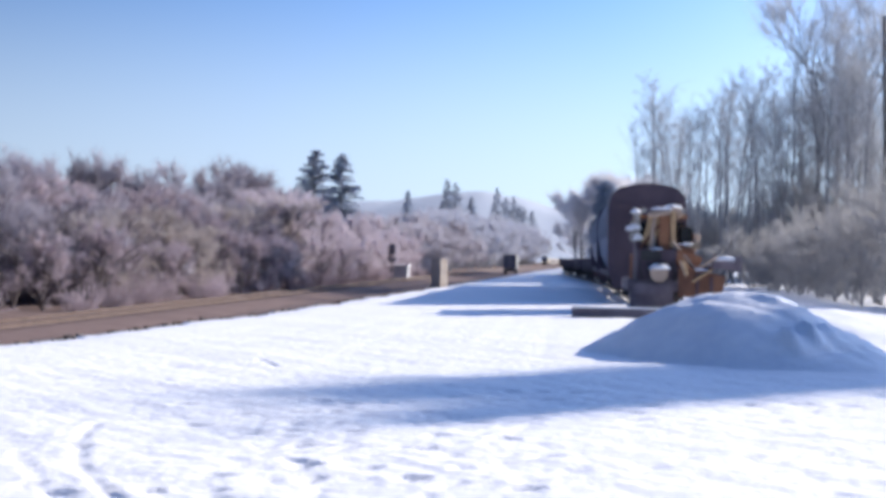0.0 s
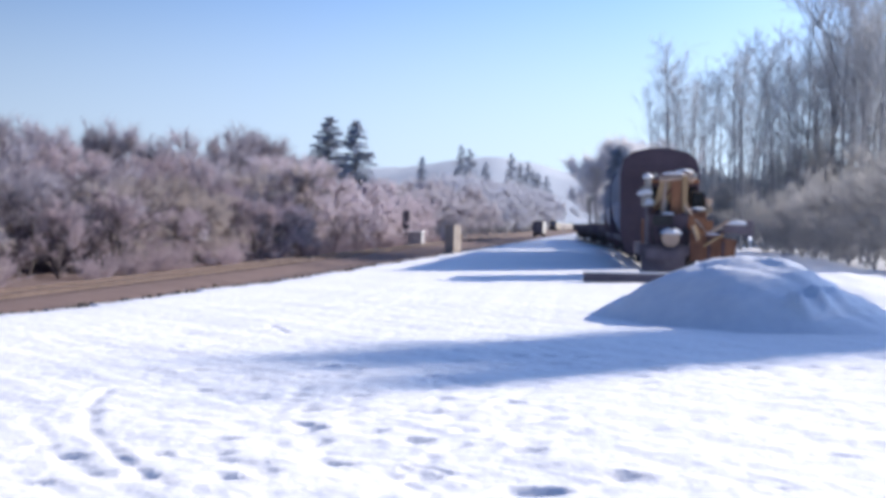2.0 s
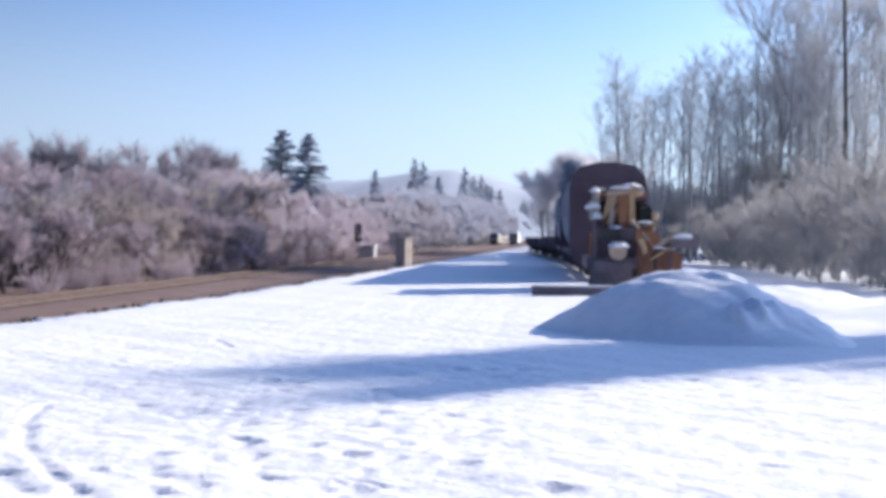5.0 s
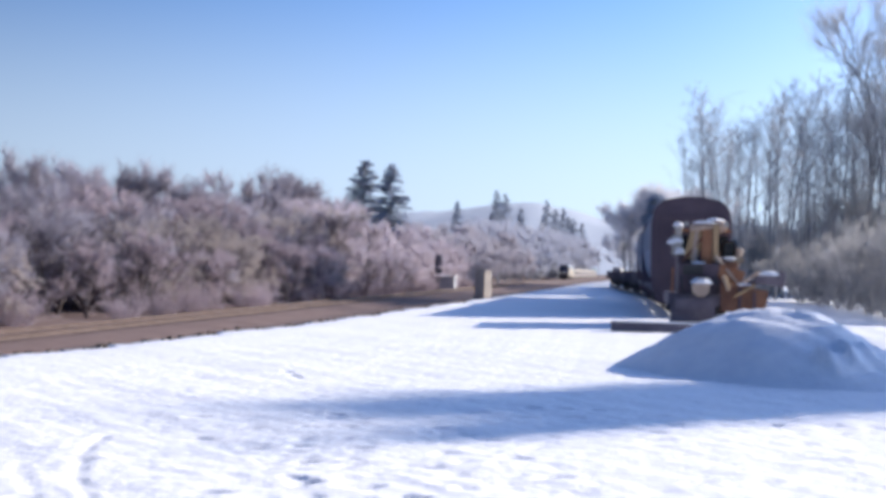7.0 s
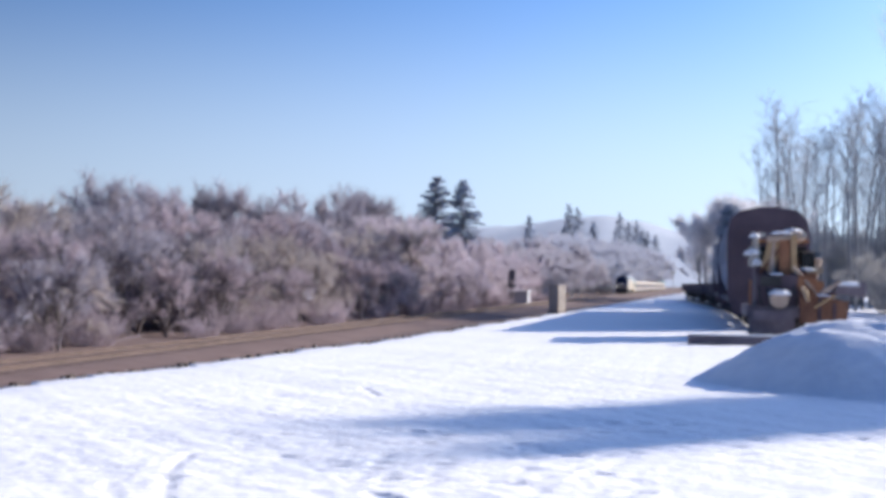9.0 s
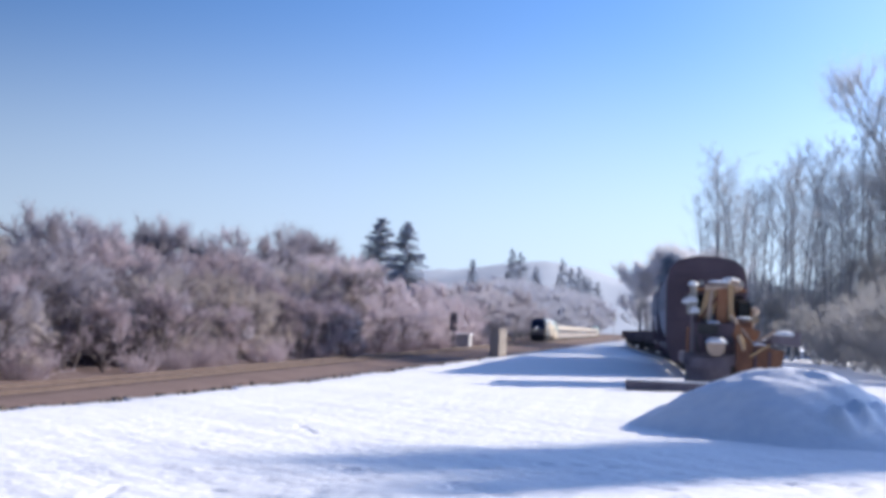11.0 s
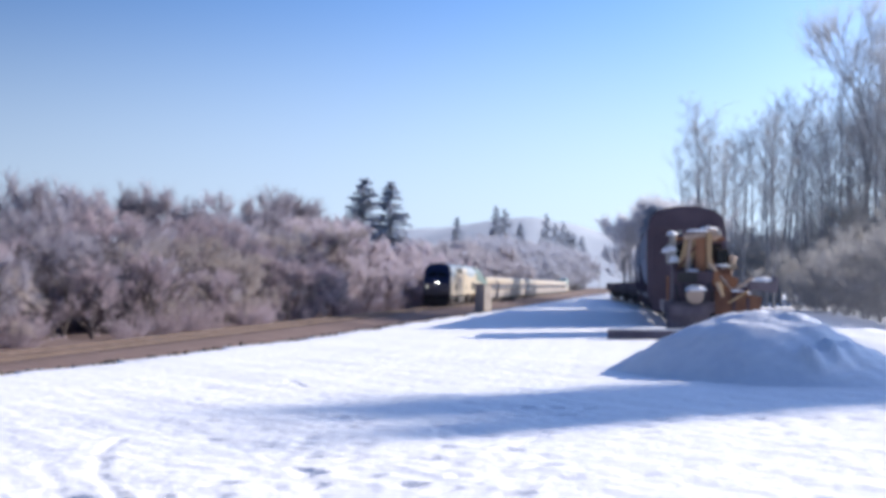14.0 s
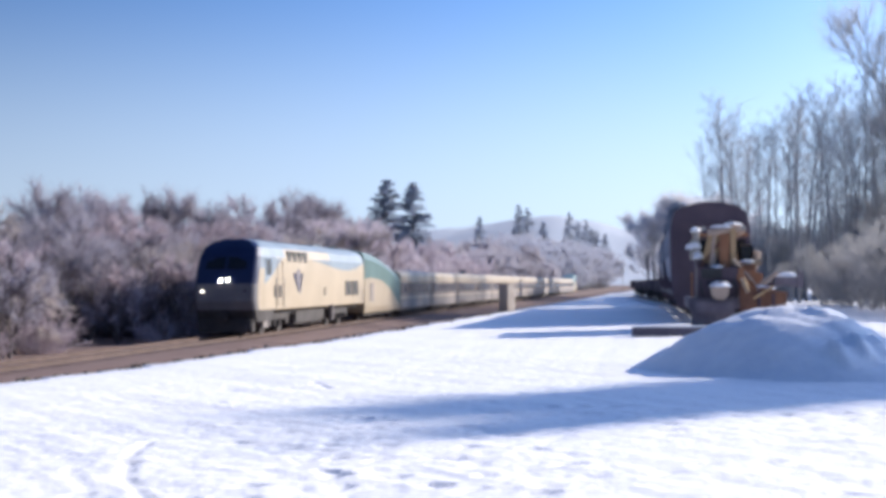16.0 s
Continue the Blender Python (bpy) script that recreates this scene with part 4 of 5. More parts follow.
        part("roof_paint_sweep", bm, ROOF_BLUE, loco, "blue-grey paint dipping from the roof")
    for s in (-1, 1):
        bm = B()
        box(bm, s * 1.53 - 0.012, s * 1.53 + 0.012, 1.55, 2.35, 2.75, 3.50, 0.01)
        part("cab_window", bm, SKY_GLASS, loco, "side window bright with the sky")
        bm = B()
        for y0 in (3.3, 4.05):
            box(bm, s * 1.53 - 0.015, s * 1.53 + 0.015, y0, y0 + 0.05, 1.3, 3.4, 0.01)
        box(bm, s * 1.53 - 0.015, s * 1.53 + 0.015, 3.3, 4.1, 3.4, 3.45, 0.01)
        door = part("cab_door", bm, SKIRT, loco)
        for y0 in (2.95, 4.2):
            bm = B()
            rod(bm, (s * 1.58, y0, 1.2), (s * 1.58, y0, 2.6), 0.018, sides=6)
            part("grab_rail", bm, STEEL, loco)
        for y0 in (2.75, 3.5):
            bm = B()
            box(bm, s * 1.53 - 0.014, s * 1.53 + 0.014, y0, y0 + 0.42, 1.7, 2.25, 0.01)
            part("louvre", bm, GRILLE, loco)
        for k in range(4):
            y0 = 5.0 + 0.95 * k
            bm = B()
            box(bm, s * 1.47 - 0.05, s * 1.47 + 0.05, y0, y0 + 0.62, 3.42, 3.92, 0.01, None)
            part("air_intake", bm, GRILLE, loco)
        for y0 in (16.6, 18.3):
            bm = B()
            box(bm, s * 1.53 - 0.014, s * 1.53 + 0.014, y0, y0 + 1.5, 1.65, 2.5, 0.01)
            part("radiator_grille", bm, GRILLE, loco)
        bm = B()
        box(bm, s * 1.53 - 0.012, s * 1.53 + 0.012, 11.8, 12.1, 1.7, 2.15, 0.01)
        part("hatch", bm, GRILLE, loco)
        # the painted mark: three strokes that fan out from one foot
        for k in range(3):
            bm = B()
            strip = []
            for q in range(9):
                a = q / 8
                mid = (7.05 - 0.25 * a + 0.66 * (k - 1) * a ** 0.75, 1.8 + (1.25 - 0.18 * (k - 1) ** 2) * a)
                half = 0.04 + 0.22 * a
                strip.append((bm.verts.new((s * 1.531, mid[0] - half, mid[1] - 0.05 * a)), bm.verts.new((s * 1.531, mid[0] + half, mid[1] + 0.05 * a))))
            for (p, q), (u, v) in zip(strip, strip[1:]):
                bm.faces.new((p, q, v, u))
            part("painted_mark", bm, NAVY if k != 1 else SIGNAL_GREY, loco)
        bm = B()
        box(bm, s * 1.3 - 0.14, s * 1.3 + 0.14, 1.3, 2.1, 0.3, 1.0, 0.03)
        part("step_well", bm, SKIRT, loco)
        for y0 in (13.4,):
            bm = B()
            rod(bm, (s * 1.5, y0, 0.35), (s * 1.5, y0, 1.2), 0.16)
            part("air_tank", bm, SKIRT, loco)
    for x in (-0.17, 0.17):
        bm = B()
        rod(bm, (x, 0.02, 2.50), (x, 0.3, 2.50), 0.044, sides=16)
        part("headlamp", bm, LAMP_ON, loco, "bright lit headlamp")
    for x in (-1.0, 1.0):
        bm = B()
        rod(bm, (x, -0.03, 2.02), (x, 0.3, 2.02), 0.042, sides=14)
        part("ditch_lamp", bm, DITCH_ON if x < 0 else GLASS, loco)
    bm = B()
    box(bm, -1.3, 1.3, 0.15, 0.6, 0.14, 0.75, 0.06)
    box(bm, -1.1, 1.1, 0.02, 0.2, 0.14, 0.5, 0.05)
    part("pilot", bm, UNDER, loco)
    bm = B()
    box(bm, -0.16, 0.16, -0.35, 0.3, 0.72, 1.02, 0.05)
    box(bm, -0.22, 0.22, -0.45, -0.2, 0.70, 1.04, 0.06)
    part("coupler", bm, UNDER, loco)
    # the tank takes the dark gear colour to stand for shade under the body
    bm = B()
    box(bm, -1.25, 1.25, 7.2, 12.9, 0.28, 1.1, 0.12)
    part("fuel_tank", bm, UNDER, loco)
    bm = B()
    box(bm, -1.2, 1.2, 2.6, 21.1, 0.9, 1.12, 0.03)
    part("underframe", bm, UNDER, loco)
    truck(loco, 4.4)
    truck(loco, 16.4)
    bm = B()
    box(bm, -0.5, 0.5, 13.5, 15.2, 4.35, 4.5, 0.04)
    part("exhaust_hood", bm, ROOF_BLUE, loco)
    bm = B()
    for x in (-0.2, 0, 0.2):
        rod(bm, (x, 19.2, 4.55), (x, 19.75, 4.6), 0.03, 0.09)
    box(bm, -0.25, 0.25, 19.3, 19.5, 4.38, 4.55, 0.02)
    part("horn", bm, UNDER, loco)
    bm = B()
    box(bm, -0.12, 0.12, 16.2, 16.6, 4.3, 4.62, 0.03)
    part("antenna", bm, GRILLE, loco)
    return loco


def build_fin_car(flip=False):
    """The service car whose fin steps the locomotive's height down to the low cars."""
    car = thing("fin_car", "cream service car with a tall curved teal fin", "railway car")
    W = 1.48
    ys = [0, 0.6, 1.5, 3, 4.5, 6, 7.5, 9, 10.2, 11.2]
    tops = [4.42, 4.43, 4.40, 4.30, 4.15, 3.95, 3.72, 3.48, 3.30, 3.12]
    splits = [2.62, 2.66, 2.70, 2.68, 2.58, 2.38, 2.05, 1.6, 1.1, 0.88]
    rings = []
    for y, t, b in zip(ys, tops, splits):
        half = [(0.95, 0.5), (1.0, 0.85), (1.0, b), (1.0, max(b + 0.1, t - 0.55)), (0.86, t - 0.16), (0.35, t)]
        yy = 11.2 - y if flip else y
        rings.append([(-q * W, yy, z) for q, z in half] + [(q * W, yy, z) for q, z in reversed(half)])
    loft("body", rings, [CREAM, TEAL, SKIRT], lambda k, i: 2 if i == -1 else (0 if min(i, 10 - i) < 2 else 1), car)
    bm = B()
    for s in (-1, 1):
        box(bm, s * W - 0.02, s * W + 0.02, 1.6, 2.5, 1.2, 2.4, 0.01)
    part("louvre", bm, SKIRT, car)
    bm = B()
    box(bm, -1.2, 1.2, 0.8, 10.6, 0.3, 0.6, 0.04)
    part("underframe", bm, UNDER, car)
    wheelset(car, 1.2 if not flip else 10, 0.45)
    wheelset(car, 10.2 if not flip else 1.0, 0.45)
    return car


def build_coach():
    car = thing("low_coach", "low cream and brown articulated coach with dark windows", "railway car", "coaches of the train")
    W, L = 1.47, 12.9
    levels = [(0.90, 0.42), (0.98, 0.6), (1.0, 1.25), (1.0, 1.42), (1.0, 1.55), (1.0, 2.42), (1.0, 2.55), (0.985, 2.95), (0.90, 3.18), (0.6, 3.30), (0.2, 3.34)]
    rings = []
    for y, w in ((0, 0.97), (0.12, 1.0), (L - 0.12, 1.0), (L, 0.97)):
        rings.append([(-q * W * w, y, z) for q, z in levels] + [(q * W * w, y, z) for q, z in reversed(levels)])
    n = 2 * len(levels)

    def choose(k, i):
        j = min(i, n - 2 - i) if i >= 0 else -1
        return 3 if j < 0 else 2 if j < 2 else 0 if j == 2 else 2 if j == 3 else 1 if j == 4 else 0
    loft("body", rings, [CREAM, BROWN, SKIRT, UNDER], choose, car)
    shared = None
    for s in (-1, 1):
        for k in range(6):
            if shared is None:
                bm = B()
                box(bm, -0.012, 0.012, 0, 1.35, 1.68, 2.32, 0.012)
                w = part("window", bm, GLASS, car)
                shared = w.data
            else:
                w = new("window", shared)
                w.parent = car
            w.matrix_basis = pose(s * 1.472, 1.0 + 1.85 * k, 0)
        bm = B()
        box(bm, s * 1.475 - 0.012, s * 1.475 + 0.012, 12.0, 12.7, 0.65, 2.5, 0.01)
        part("door", bm, SKIRT, car)
    bm = B()
    box(bm, -1.1, 1.1, 1.5, L - 1.5, 0.2, 0.44, 0.04)
    part("underframe", bm, UNDER, car)
    bm = B()
    box(bm, -1.15, 1.15, L, L + 0.2, 0.6, 3.1, 0.05)
    part("gangway", bm, UNDER, car)
    wheelset(car, L + 0.1, 0.42)
    return car


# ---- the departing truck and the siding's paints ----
# maroon lifted and blued a little, to carry the veil of haze
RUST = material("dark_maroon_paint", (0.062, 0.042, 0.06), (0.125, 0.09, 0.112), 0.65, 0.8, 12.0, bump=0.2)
GREY_CAR = material("weathered_grey_paint", (0.30, 0.31, 0.345), (0.50, 0.505, 0.545), 0.65, 0.6, 10.0, bump=0.2)
PALE_CAR = material("pale_weathered_paint", (0.55, 0.54, 0.52), (0.72, 0.71, 0.68), 0.6, 0.6, 10.0, bump=0.15)


def build_truck():
    car = thing("box_truck", "box truck with dark rear doors and white sides", "truck")
    bm = B()
    box(bm, -1.2, 1.2, 0.04, 6.4, 1.0, 3.5, 0.05)
    part("cargo_box", bm, PALE_CAR, car)
    for s in (-1, 1):
        bm = B()
        box(bm, 0.03 if s > 0 else -1.16, 1.16 if s > 0 else -0.03, -0.02, 0.05, 1.05, 3.42, 0.02)
        d = part("rear_door", bm, SIGNAL_GREY, car, "dark roll-up rear door")
        bm = B()
        rod(bm, (s * 0.12, -0.05, 1.2), (s * 0.12, -0.05, 3.2), 0.02, sides=6)
        part("lock_rod", bm, STEEL, d)
        bm = B()
        box(bm, s * 1.0 - 0.09, s * 1.0 + 0.09, -0.03, 0.03, 0.78, 0.92, 0.01)
        part("tail_lamp", bm, ORANGE, car)
    bm = B()
    box(bm, -1.1, 1.1, 6.6, 8.3, 0.7, 2.5, 0.12)
    part("cab", bm, PALE_CAR, car)
    bm = B()
    box(bm, -0.5, 0.5, 0.1, 8.2, 0.6, 1.0, 0.03)
    part("chassis", bm, UNDER, car)
    bm = B()
    box(bm, -1.15, 1.15, -0.12, 0.05, 0.5, 0.66, 0.02)
    part("bumper", bm, UNDER, car)
    for y in (1.6, 7.3):
        for s in (-1, 1):
            bm = B()
            rod(bm, (s * 1.12, y, 0.45), (s * 0.78, y, 0.45), 0.45, sides=20)
            w = part("wheel", bm, GRILLE, car)
            bm = B()
            rod(bm, (s * 1.13, y, 0.45), (s * 1.10, y, 0.45), 0.24, sides=16)
            part("rim", bm, STEEL, w)
    return car


# ---- the siding ----
def build_hopper(m, front=True):
    car = thing("covered_hopper", "dark maroon covered hopper car with grey curved sides", "railway car", "cars parked on the siding", m)
    L = 16.6
    ring_at = []
    prof = [(1.05, 1.05), (1.45, 1.9), (1.6, 2.9), (1.56, 3.7), (1.36, 4.25), (0.95, 4.5), (0.4, 4.62)]
    for y, kz, w in ((0.35, 0.9, 1.0), (0.4, 1.0, 1.0), (L - 0.4, 1.0, 1.0), (L - 0.35, 0.9, 1.0)):
        ring_at.append([(-q * w, y, z) for q, z in prof] + [(q * w, y, z) for q, z in reversed(prof)])
    loft("body", ring_at, [GREY_CAR], lambda k, i: 0, car, smooth=False)
    for y0, y1 in ((0.0, 0.34), (L - 0.34, L)):
        ends = []
        # the wall reaches down to 0.42 to stand for the shade over the trucks
        prof2 = [(1.35, 0.42), (1.6, 1.3), (1.62, 3.7), (1.50, 4.3), (1.15, 4.62), (0.4, 4.78)]
        for y in (y0, y1):
            ends.append([(-q, y, z) for q, z in prof2] + [(q, y, z) for q, z in reversed(prof2)])
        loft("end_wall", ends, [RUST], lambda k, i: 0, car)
    for k in range(5):
        bm = B()
        box(bm, -1.25, 1.25, -0.07, 0.02, 1.35 + 0.62 * k, 1.5 + 0.62 * k, 0.02)
        part("end_rib", bm, RUST, car)
    for s in (-1, 1):
        for k in range(9):
            bm = B()
            y = 1.6 + 1.68 * k
            pts = [(1.62 * s, 2.6), (1.63 * s, 2.95), (1.60 * s, 3.7), (1.42 * s, 4.22)]
            for (xa, za), (xb, zb) in zip(pts, pts[1:]):
                rod(bm, (xa, y, za), (xb, y, zb), 0.035, sides=5)
            part("side_rib", bm, GREY_CAR, car)
        bm = B()
        box(bm, s * 1.45 - 0.06, s * 1.45 + 0.06, 0.2, L - 0.2, 0.9, 1.15, 0.02)
        part("side_sill", bm, RUST, car)
        bm = B()
        for k in range(7):
            rod(bm, (s * 1.30, -0.12, 1.2 + 0.45 * k), (s * 0.9, -0.12, 1.2 + 0.45 * k), 0.014, sides=5)
        for x in (1.30, 0.9):
            rod(bm, (s * x, -0.12, 1.0), (s * x, -0.12, 4.1), 0.016, sides=5)
        part("ladder", bm, RUST, car)
    for k in range(3):
        bm = B()
        y = 3.2 + 4.6 * k
        vs = [bm.verts.new(p) for p in ((-1.05, y - 1.6, 1.1), (1.05, y - 1.6, 1.1), (1.05, y + 1.6, 1.1), (-1.05, y + 1.6, 1.1), (-0.4, y - 0.4, 0.35), (0.4, y - 0.4, 0.35), (0.4, y + 0.4, 0.35), (-0.4, y + 0.4, 0.35))]
        for q in ((0, 1, 5, 4), (1, 2, 6, 5), (2, 3, 7, 6), (3, 0, 4, 7), (4, 5, 6, 7), (0, 1, 2, 3)):
            bm.faces.new([vs[i] for i in q])
        part("outlet_bay", bm, RUST, car)
    bm = B()
    box(bm, -0.35, 0.35, 0.1, L - 0.1, 4.68, 4.74, 0.01)
    part("roof_walk", bm, STEEL, car)
    bm = B()
    box(bm, -0.14, 0.14, -0.75, 0.3, 0.72, 1.0, 0.04)
    part("coupler", bm, UNDER, car)
    truck(car, 2.1, 1.78, 0.42, 1.0)
    truck(car, L - 2.1, 1.78, 0.42, 1.0)
    return car


def build_flat_car(m):
    car = thing("low_gondola", "low dark flat car with stake pockets and a snowy deck", "railway car", "cars parked on the siding", m)
    L = 15.6
    bm = B()
    box(bm, -1.5, 1.5, 0, L, 0.85, 1.12, 0.03)
    part("deck", bm, UNDER, car)
    for s in (-1, 1):
        bm = B()
        box(bm, s * 1.48 - 0.04, s * 1.48 + 0.04, 0.05, L - 0.05, 1.12, 1.62, 0.015)
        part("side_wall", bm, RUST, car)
        for k in range(8):
            bm = B()
            box(bm, s * 1.54 - 0.03, s * 1.54 + 0.03, 0.4 + 2.08 * k, 0.55 + 2.08 * k, 0.9, 1.75, 0.01)
            part("stake", bm, RUST, car)
    for y in (0.05, L - 0.12):
        bm = B()
        box(bm, -1.42, 1.42, y, y + 0.08, 1.12, 1.7, 0.01)
        part("end_wall", bm, RUST, car)
    bm = B()
    box(bm, -1.42, 1.42, 0.15, L - 0.15, 1.12, 1.3, 0.05)
    part("snow_load", bm, PILE_SNOW, car, "snow lying on the deck")
    truck(car, 2.1, 1.78, 0.42, 1.0)
    truck(car, L - 2.1, 1.78, 0.42, 1.0)
    return car


# dark gear lifted to purple-grey for haze; the frosted timber shares it
HAZED_DARK = material("hazed_purple_grey", (0.10, 0.085, 0.105), (0.21, 0.175, 0.205), 0.75, 1.5, 14.0, bump=0.3)
ORANGE = material("faded_orange_paint", (0.2, 0.078, 0.036), (0.4, 0.185, 0.09), 0.6, 1.6, 16.0, bump=0.3)
YELLOW = material("faded_yellow_paint", (0.38, 0.25, 0.125), (0.54, 0.38, 0.215), 0.6, 1.6, 16.0, bump=0.3)
RUSTY = material("rusted_plate_steel", (0.11, 0.05, 0.034), (0.25, 0.12, 0.07), 0.8, 1.6, 16.0, bump=0.4)
TAN = material("primer_tan_paint", (0.36, 0.265, 0.2), (0.54, 0.42, 0.33), 0.65, 1.6, 16.0, bump=0.3)


def lump(parent, c, size, seed, label="cap of snow"):
    bm = B()
    bmesh.ops.create_icosphere(bm, subdivisions=3, radius=1)
    for v in bm.verts:
        n = noise.noise(v.co * 1.7 + Vector((seed, 0, 0)))
        v.co *= 1 + 0.22 * n
        if v.co.z < -0.25:
            v.co.z = -0.25
        v.co = Vector((v.co.x * size[0], v.co.y * size[1], v.co.z * size[2])) + Vector(c)
    return part("snow_cap", bm, PILE_SNOW, parent, label)


def build_machine(m):
    """A rail-bound ballast machine: raking mast, cab behind, plough plates and a wing held out."""
    mc = thing("track_machine", "rusty orange rail maintenance machine capped with snow", "track machine", m=m)

    def piece(name, mat, *rods, label="", boxes=(), parent=mc):
        bm = B()
        for a, b, r0, r1 in rods:
            rod(bm, a, b, r0, r1, 9)
        for q in boxes:
            box(bm, *q[:6], 0.03, q[6] if len(q) > 6 else None)
        return part(name, bm, mat, parent, label)

    def tip(x, z, degrees, y=1.0, axis="Y"):
        return Matrix.Translation((x, y, z)) @ Matrix.Rotation(radians(degrees), 4, axis) @ Matrix.Translation((-x, -y, -z))

    piece("chassis", HAZED_DARK, boxes=[(-1.1, 1.1, 0.2, 5.4, 0.62, 1.05)])
    wheelset(mc, 1.3, 0.38)
    wheelset(mc, 4.4, 0.38)
    # block added to darken the space beneath the machine
    piece("dark_under_fill", HAZED_DARK, boxes=[(-1.0, 0.55, 0.1, 1.2, -0.1, 0.95), (-0.9, 0.4, -0.15, 0.15, 0.5, 0.9)])
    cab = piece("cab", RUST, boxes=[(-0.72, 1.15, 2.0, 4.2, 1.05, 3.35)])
    piece("cab_roof", ORANGE, boxes=[(-0.8, 1.22, 1.85, 4.3, 3.35, 3.46)], parent=cab)
    for x0, x1 in ((-0.6, 0.0), (0.72, 1.08)):
        piece("cab_window", GLASS, boxes=[(x0, x1, 1.96, 2.02, 2.45, 3.2)], parent=cab)
    piece("engine_hood", RUST, boxes=[(-0.75, 0.7, 0.5, 1.9, 1.05, 2.15)])
    piece("radiator", GRILLE, boxes=[(-0.62, 0.1, 0.44, 0.52, 1.75, 2.1)], parent=mc)
    piece("side_plate", YELLOW, boxes=[(-0.42, 0.08, 1.35, 1.5, 2.3, 3.5, tip(-0.2, 2.9, 14))])
    piece("mast", ORANGE, boxes=[(0.08, 0.46, 1.2, 1.6, 1.7, 3.55)])
    piece("mast_post", YELLOW, boxes=[(0.48, 0.68, 1.1, 1.35, 2.25, 3.6)])
    piece("mast_post", TAN, ((-0.35, 1.0, 1.2), (-0.08, 1.35, 3.5), 0.09, 0.07))
    piece("cross_head", TAN, ((-0.35, 1.3, 3.45), (1.0, 1.3, 3.55), 0.12, 0.12))
    bm = B()
    bmesh.ops.create_icosphere(bm, subdivisions=2, radius=1)
    for v in bm.verts:
        v.co = Vector((0.70 + v.co.x * 0.42, 2.1 + v.co.y * 0.5, 3.56 + v.co.z * 0.28)) * (1 + 0.015 * noise.noise(v.co * 3))
    part("air_cleaner", bm, TAN, mc)
    lump(mc, (0.62, 2.0, 3.78), (0.34, 0.4, 0.10), 1)
    piece("exhaust_stack", TAN, ((1.25, 1.6, 1.9), (1.5, 1.5, 2.75), 0.13, 0.15))
    piece("valve_block", CREAM, boxes=[(1.2, 1.62, 1.2, 1.5, 2.18, 2.42, tip(1.4, 2.3, -14))])
    for x in (-0.15, 0.6):
        piece("ram", STEEL, ((x, 0.9, 1.3), (x + 0.05, 1.25, 2.7), 0.05, 0.04))
    # side window frame, lamps, rails, tank and hoses about the mast
    frame_piece = piece("window_frame", TAN, boxes=[(0.82, 1.32, 1.3, 1.36, 2.95, 3.02), (0.82, 1.32, 1.3, 1.36, 2.38, 2.45), (0.82, 0.88, 1.3, 1.36, 2.45, 2.95), (1.26, 1.32, 1.3, 1.36, 2.45, 2.95)])
    piece("window_pane", GLASS, boxes=[(0.88, 1.26, 1.32, 1.34, 2.45, 2.95)], parent=frame_piece)
    piece("hydraulic_tank", RUSTY, boxes=[(0.70, 1.35, 0.75, 1.25, 1.55, 2.25)])
    piece("tank_cap", STEEL, ((1.05, 1.0, 2.25), (1.05, 1.0, 2.33), 0.07, 0.07))
    for x in (-0.5, 0.95):
        piece("work_lamp", STEEL, ((x, 1.12, 3.62), (x, 1.24, 3.62), 0.10, 0.08))
    piece("guard_rail", ORANGE, ((-0.95, 0.4, 1.05), (-0.95, 0.4, 1.95), 0.025, 0.025), ((-0.95, 1.6, 1.05), (-0.95, 1.6, 1.95), 0.025, 0.025), ((-0.95, 0.4, 1.95), (-0.95, 1.6, 1.95), 0.025, 0.025))
    piece("tilt_cylinder", TAN, ((0.55, 0.75, 2.45), (1.15, 0.45, 1.7), 0.07, 0.07), ((1.15, 0.45, 1.7), (1.5, 0.35, 1.3), 0.04, 0.04))
    piece("main_boom", ORANGE, boxes=[(0.35, 1.95, 0.55, 0.80, 1.45, 1.75, tip(1.1, 1.6, 26, 0.7))])
    piece("mast_brace", RUSTY, ((-0.6, 1.3, 2.2), (0.25, 1.25, 3.3), 0.05, 0.05), ((0.9, 1.3, 2.2), (0.3, 1.25, 3.3), 0.05, 0.05))
    lump(mc, (0.15, 1.3, 3.66), (0.42, 0.16, 0.08), 12)
    lump(mc, (1.05, 1.0, 2.36), (0.26, 0.2, 0.07), 13)
    lump(mc, (1.02, 0.7, 1.98), (0.30, 0.14, 0.06), 14)
    # drum with its cap of snow
    piece("drum", TAN, ((0.0, -0.25, 1.28), (0.0, 0.35, 1.28), 0.33, 0.33))
    lump(mc, (0.02, 0.0, 1.47), (0.37, 0.32, 0.17), 2)
    # plough plates and their links
    piece("plough_plate", RUSTY, boxes=[(1.15, 2.35, 0.2, 0.34, 0.35, 1.35, tip(1.7, 0.8, 9, 0.3)), (0.72, 1.3, 0.1, 0.3, 0.45, 1.5)])
    piece("plough_rib", RUST, boxes=[(1.35, 1.45, 0.1, 0.22, 0.4, 1.35), (1.85, 1.95, 0.1, 0.22, 0.35, 1.2)])
    piece("plough_arm", ORANGE, boxes=[(0.62, 1.55, 0.5, 0.85, 1.5, 2.05, tip(1.1, 1.75, 18, 0.7))])
    piece("brace", TAN, ((1.1, 0.35, 1.25), (2.1, 0.35, 1.95), 0.08, 0.07), ((0.78, 0.05, 1.75), (0.98, 0.05, 1.2), 0.055, 0.055))
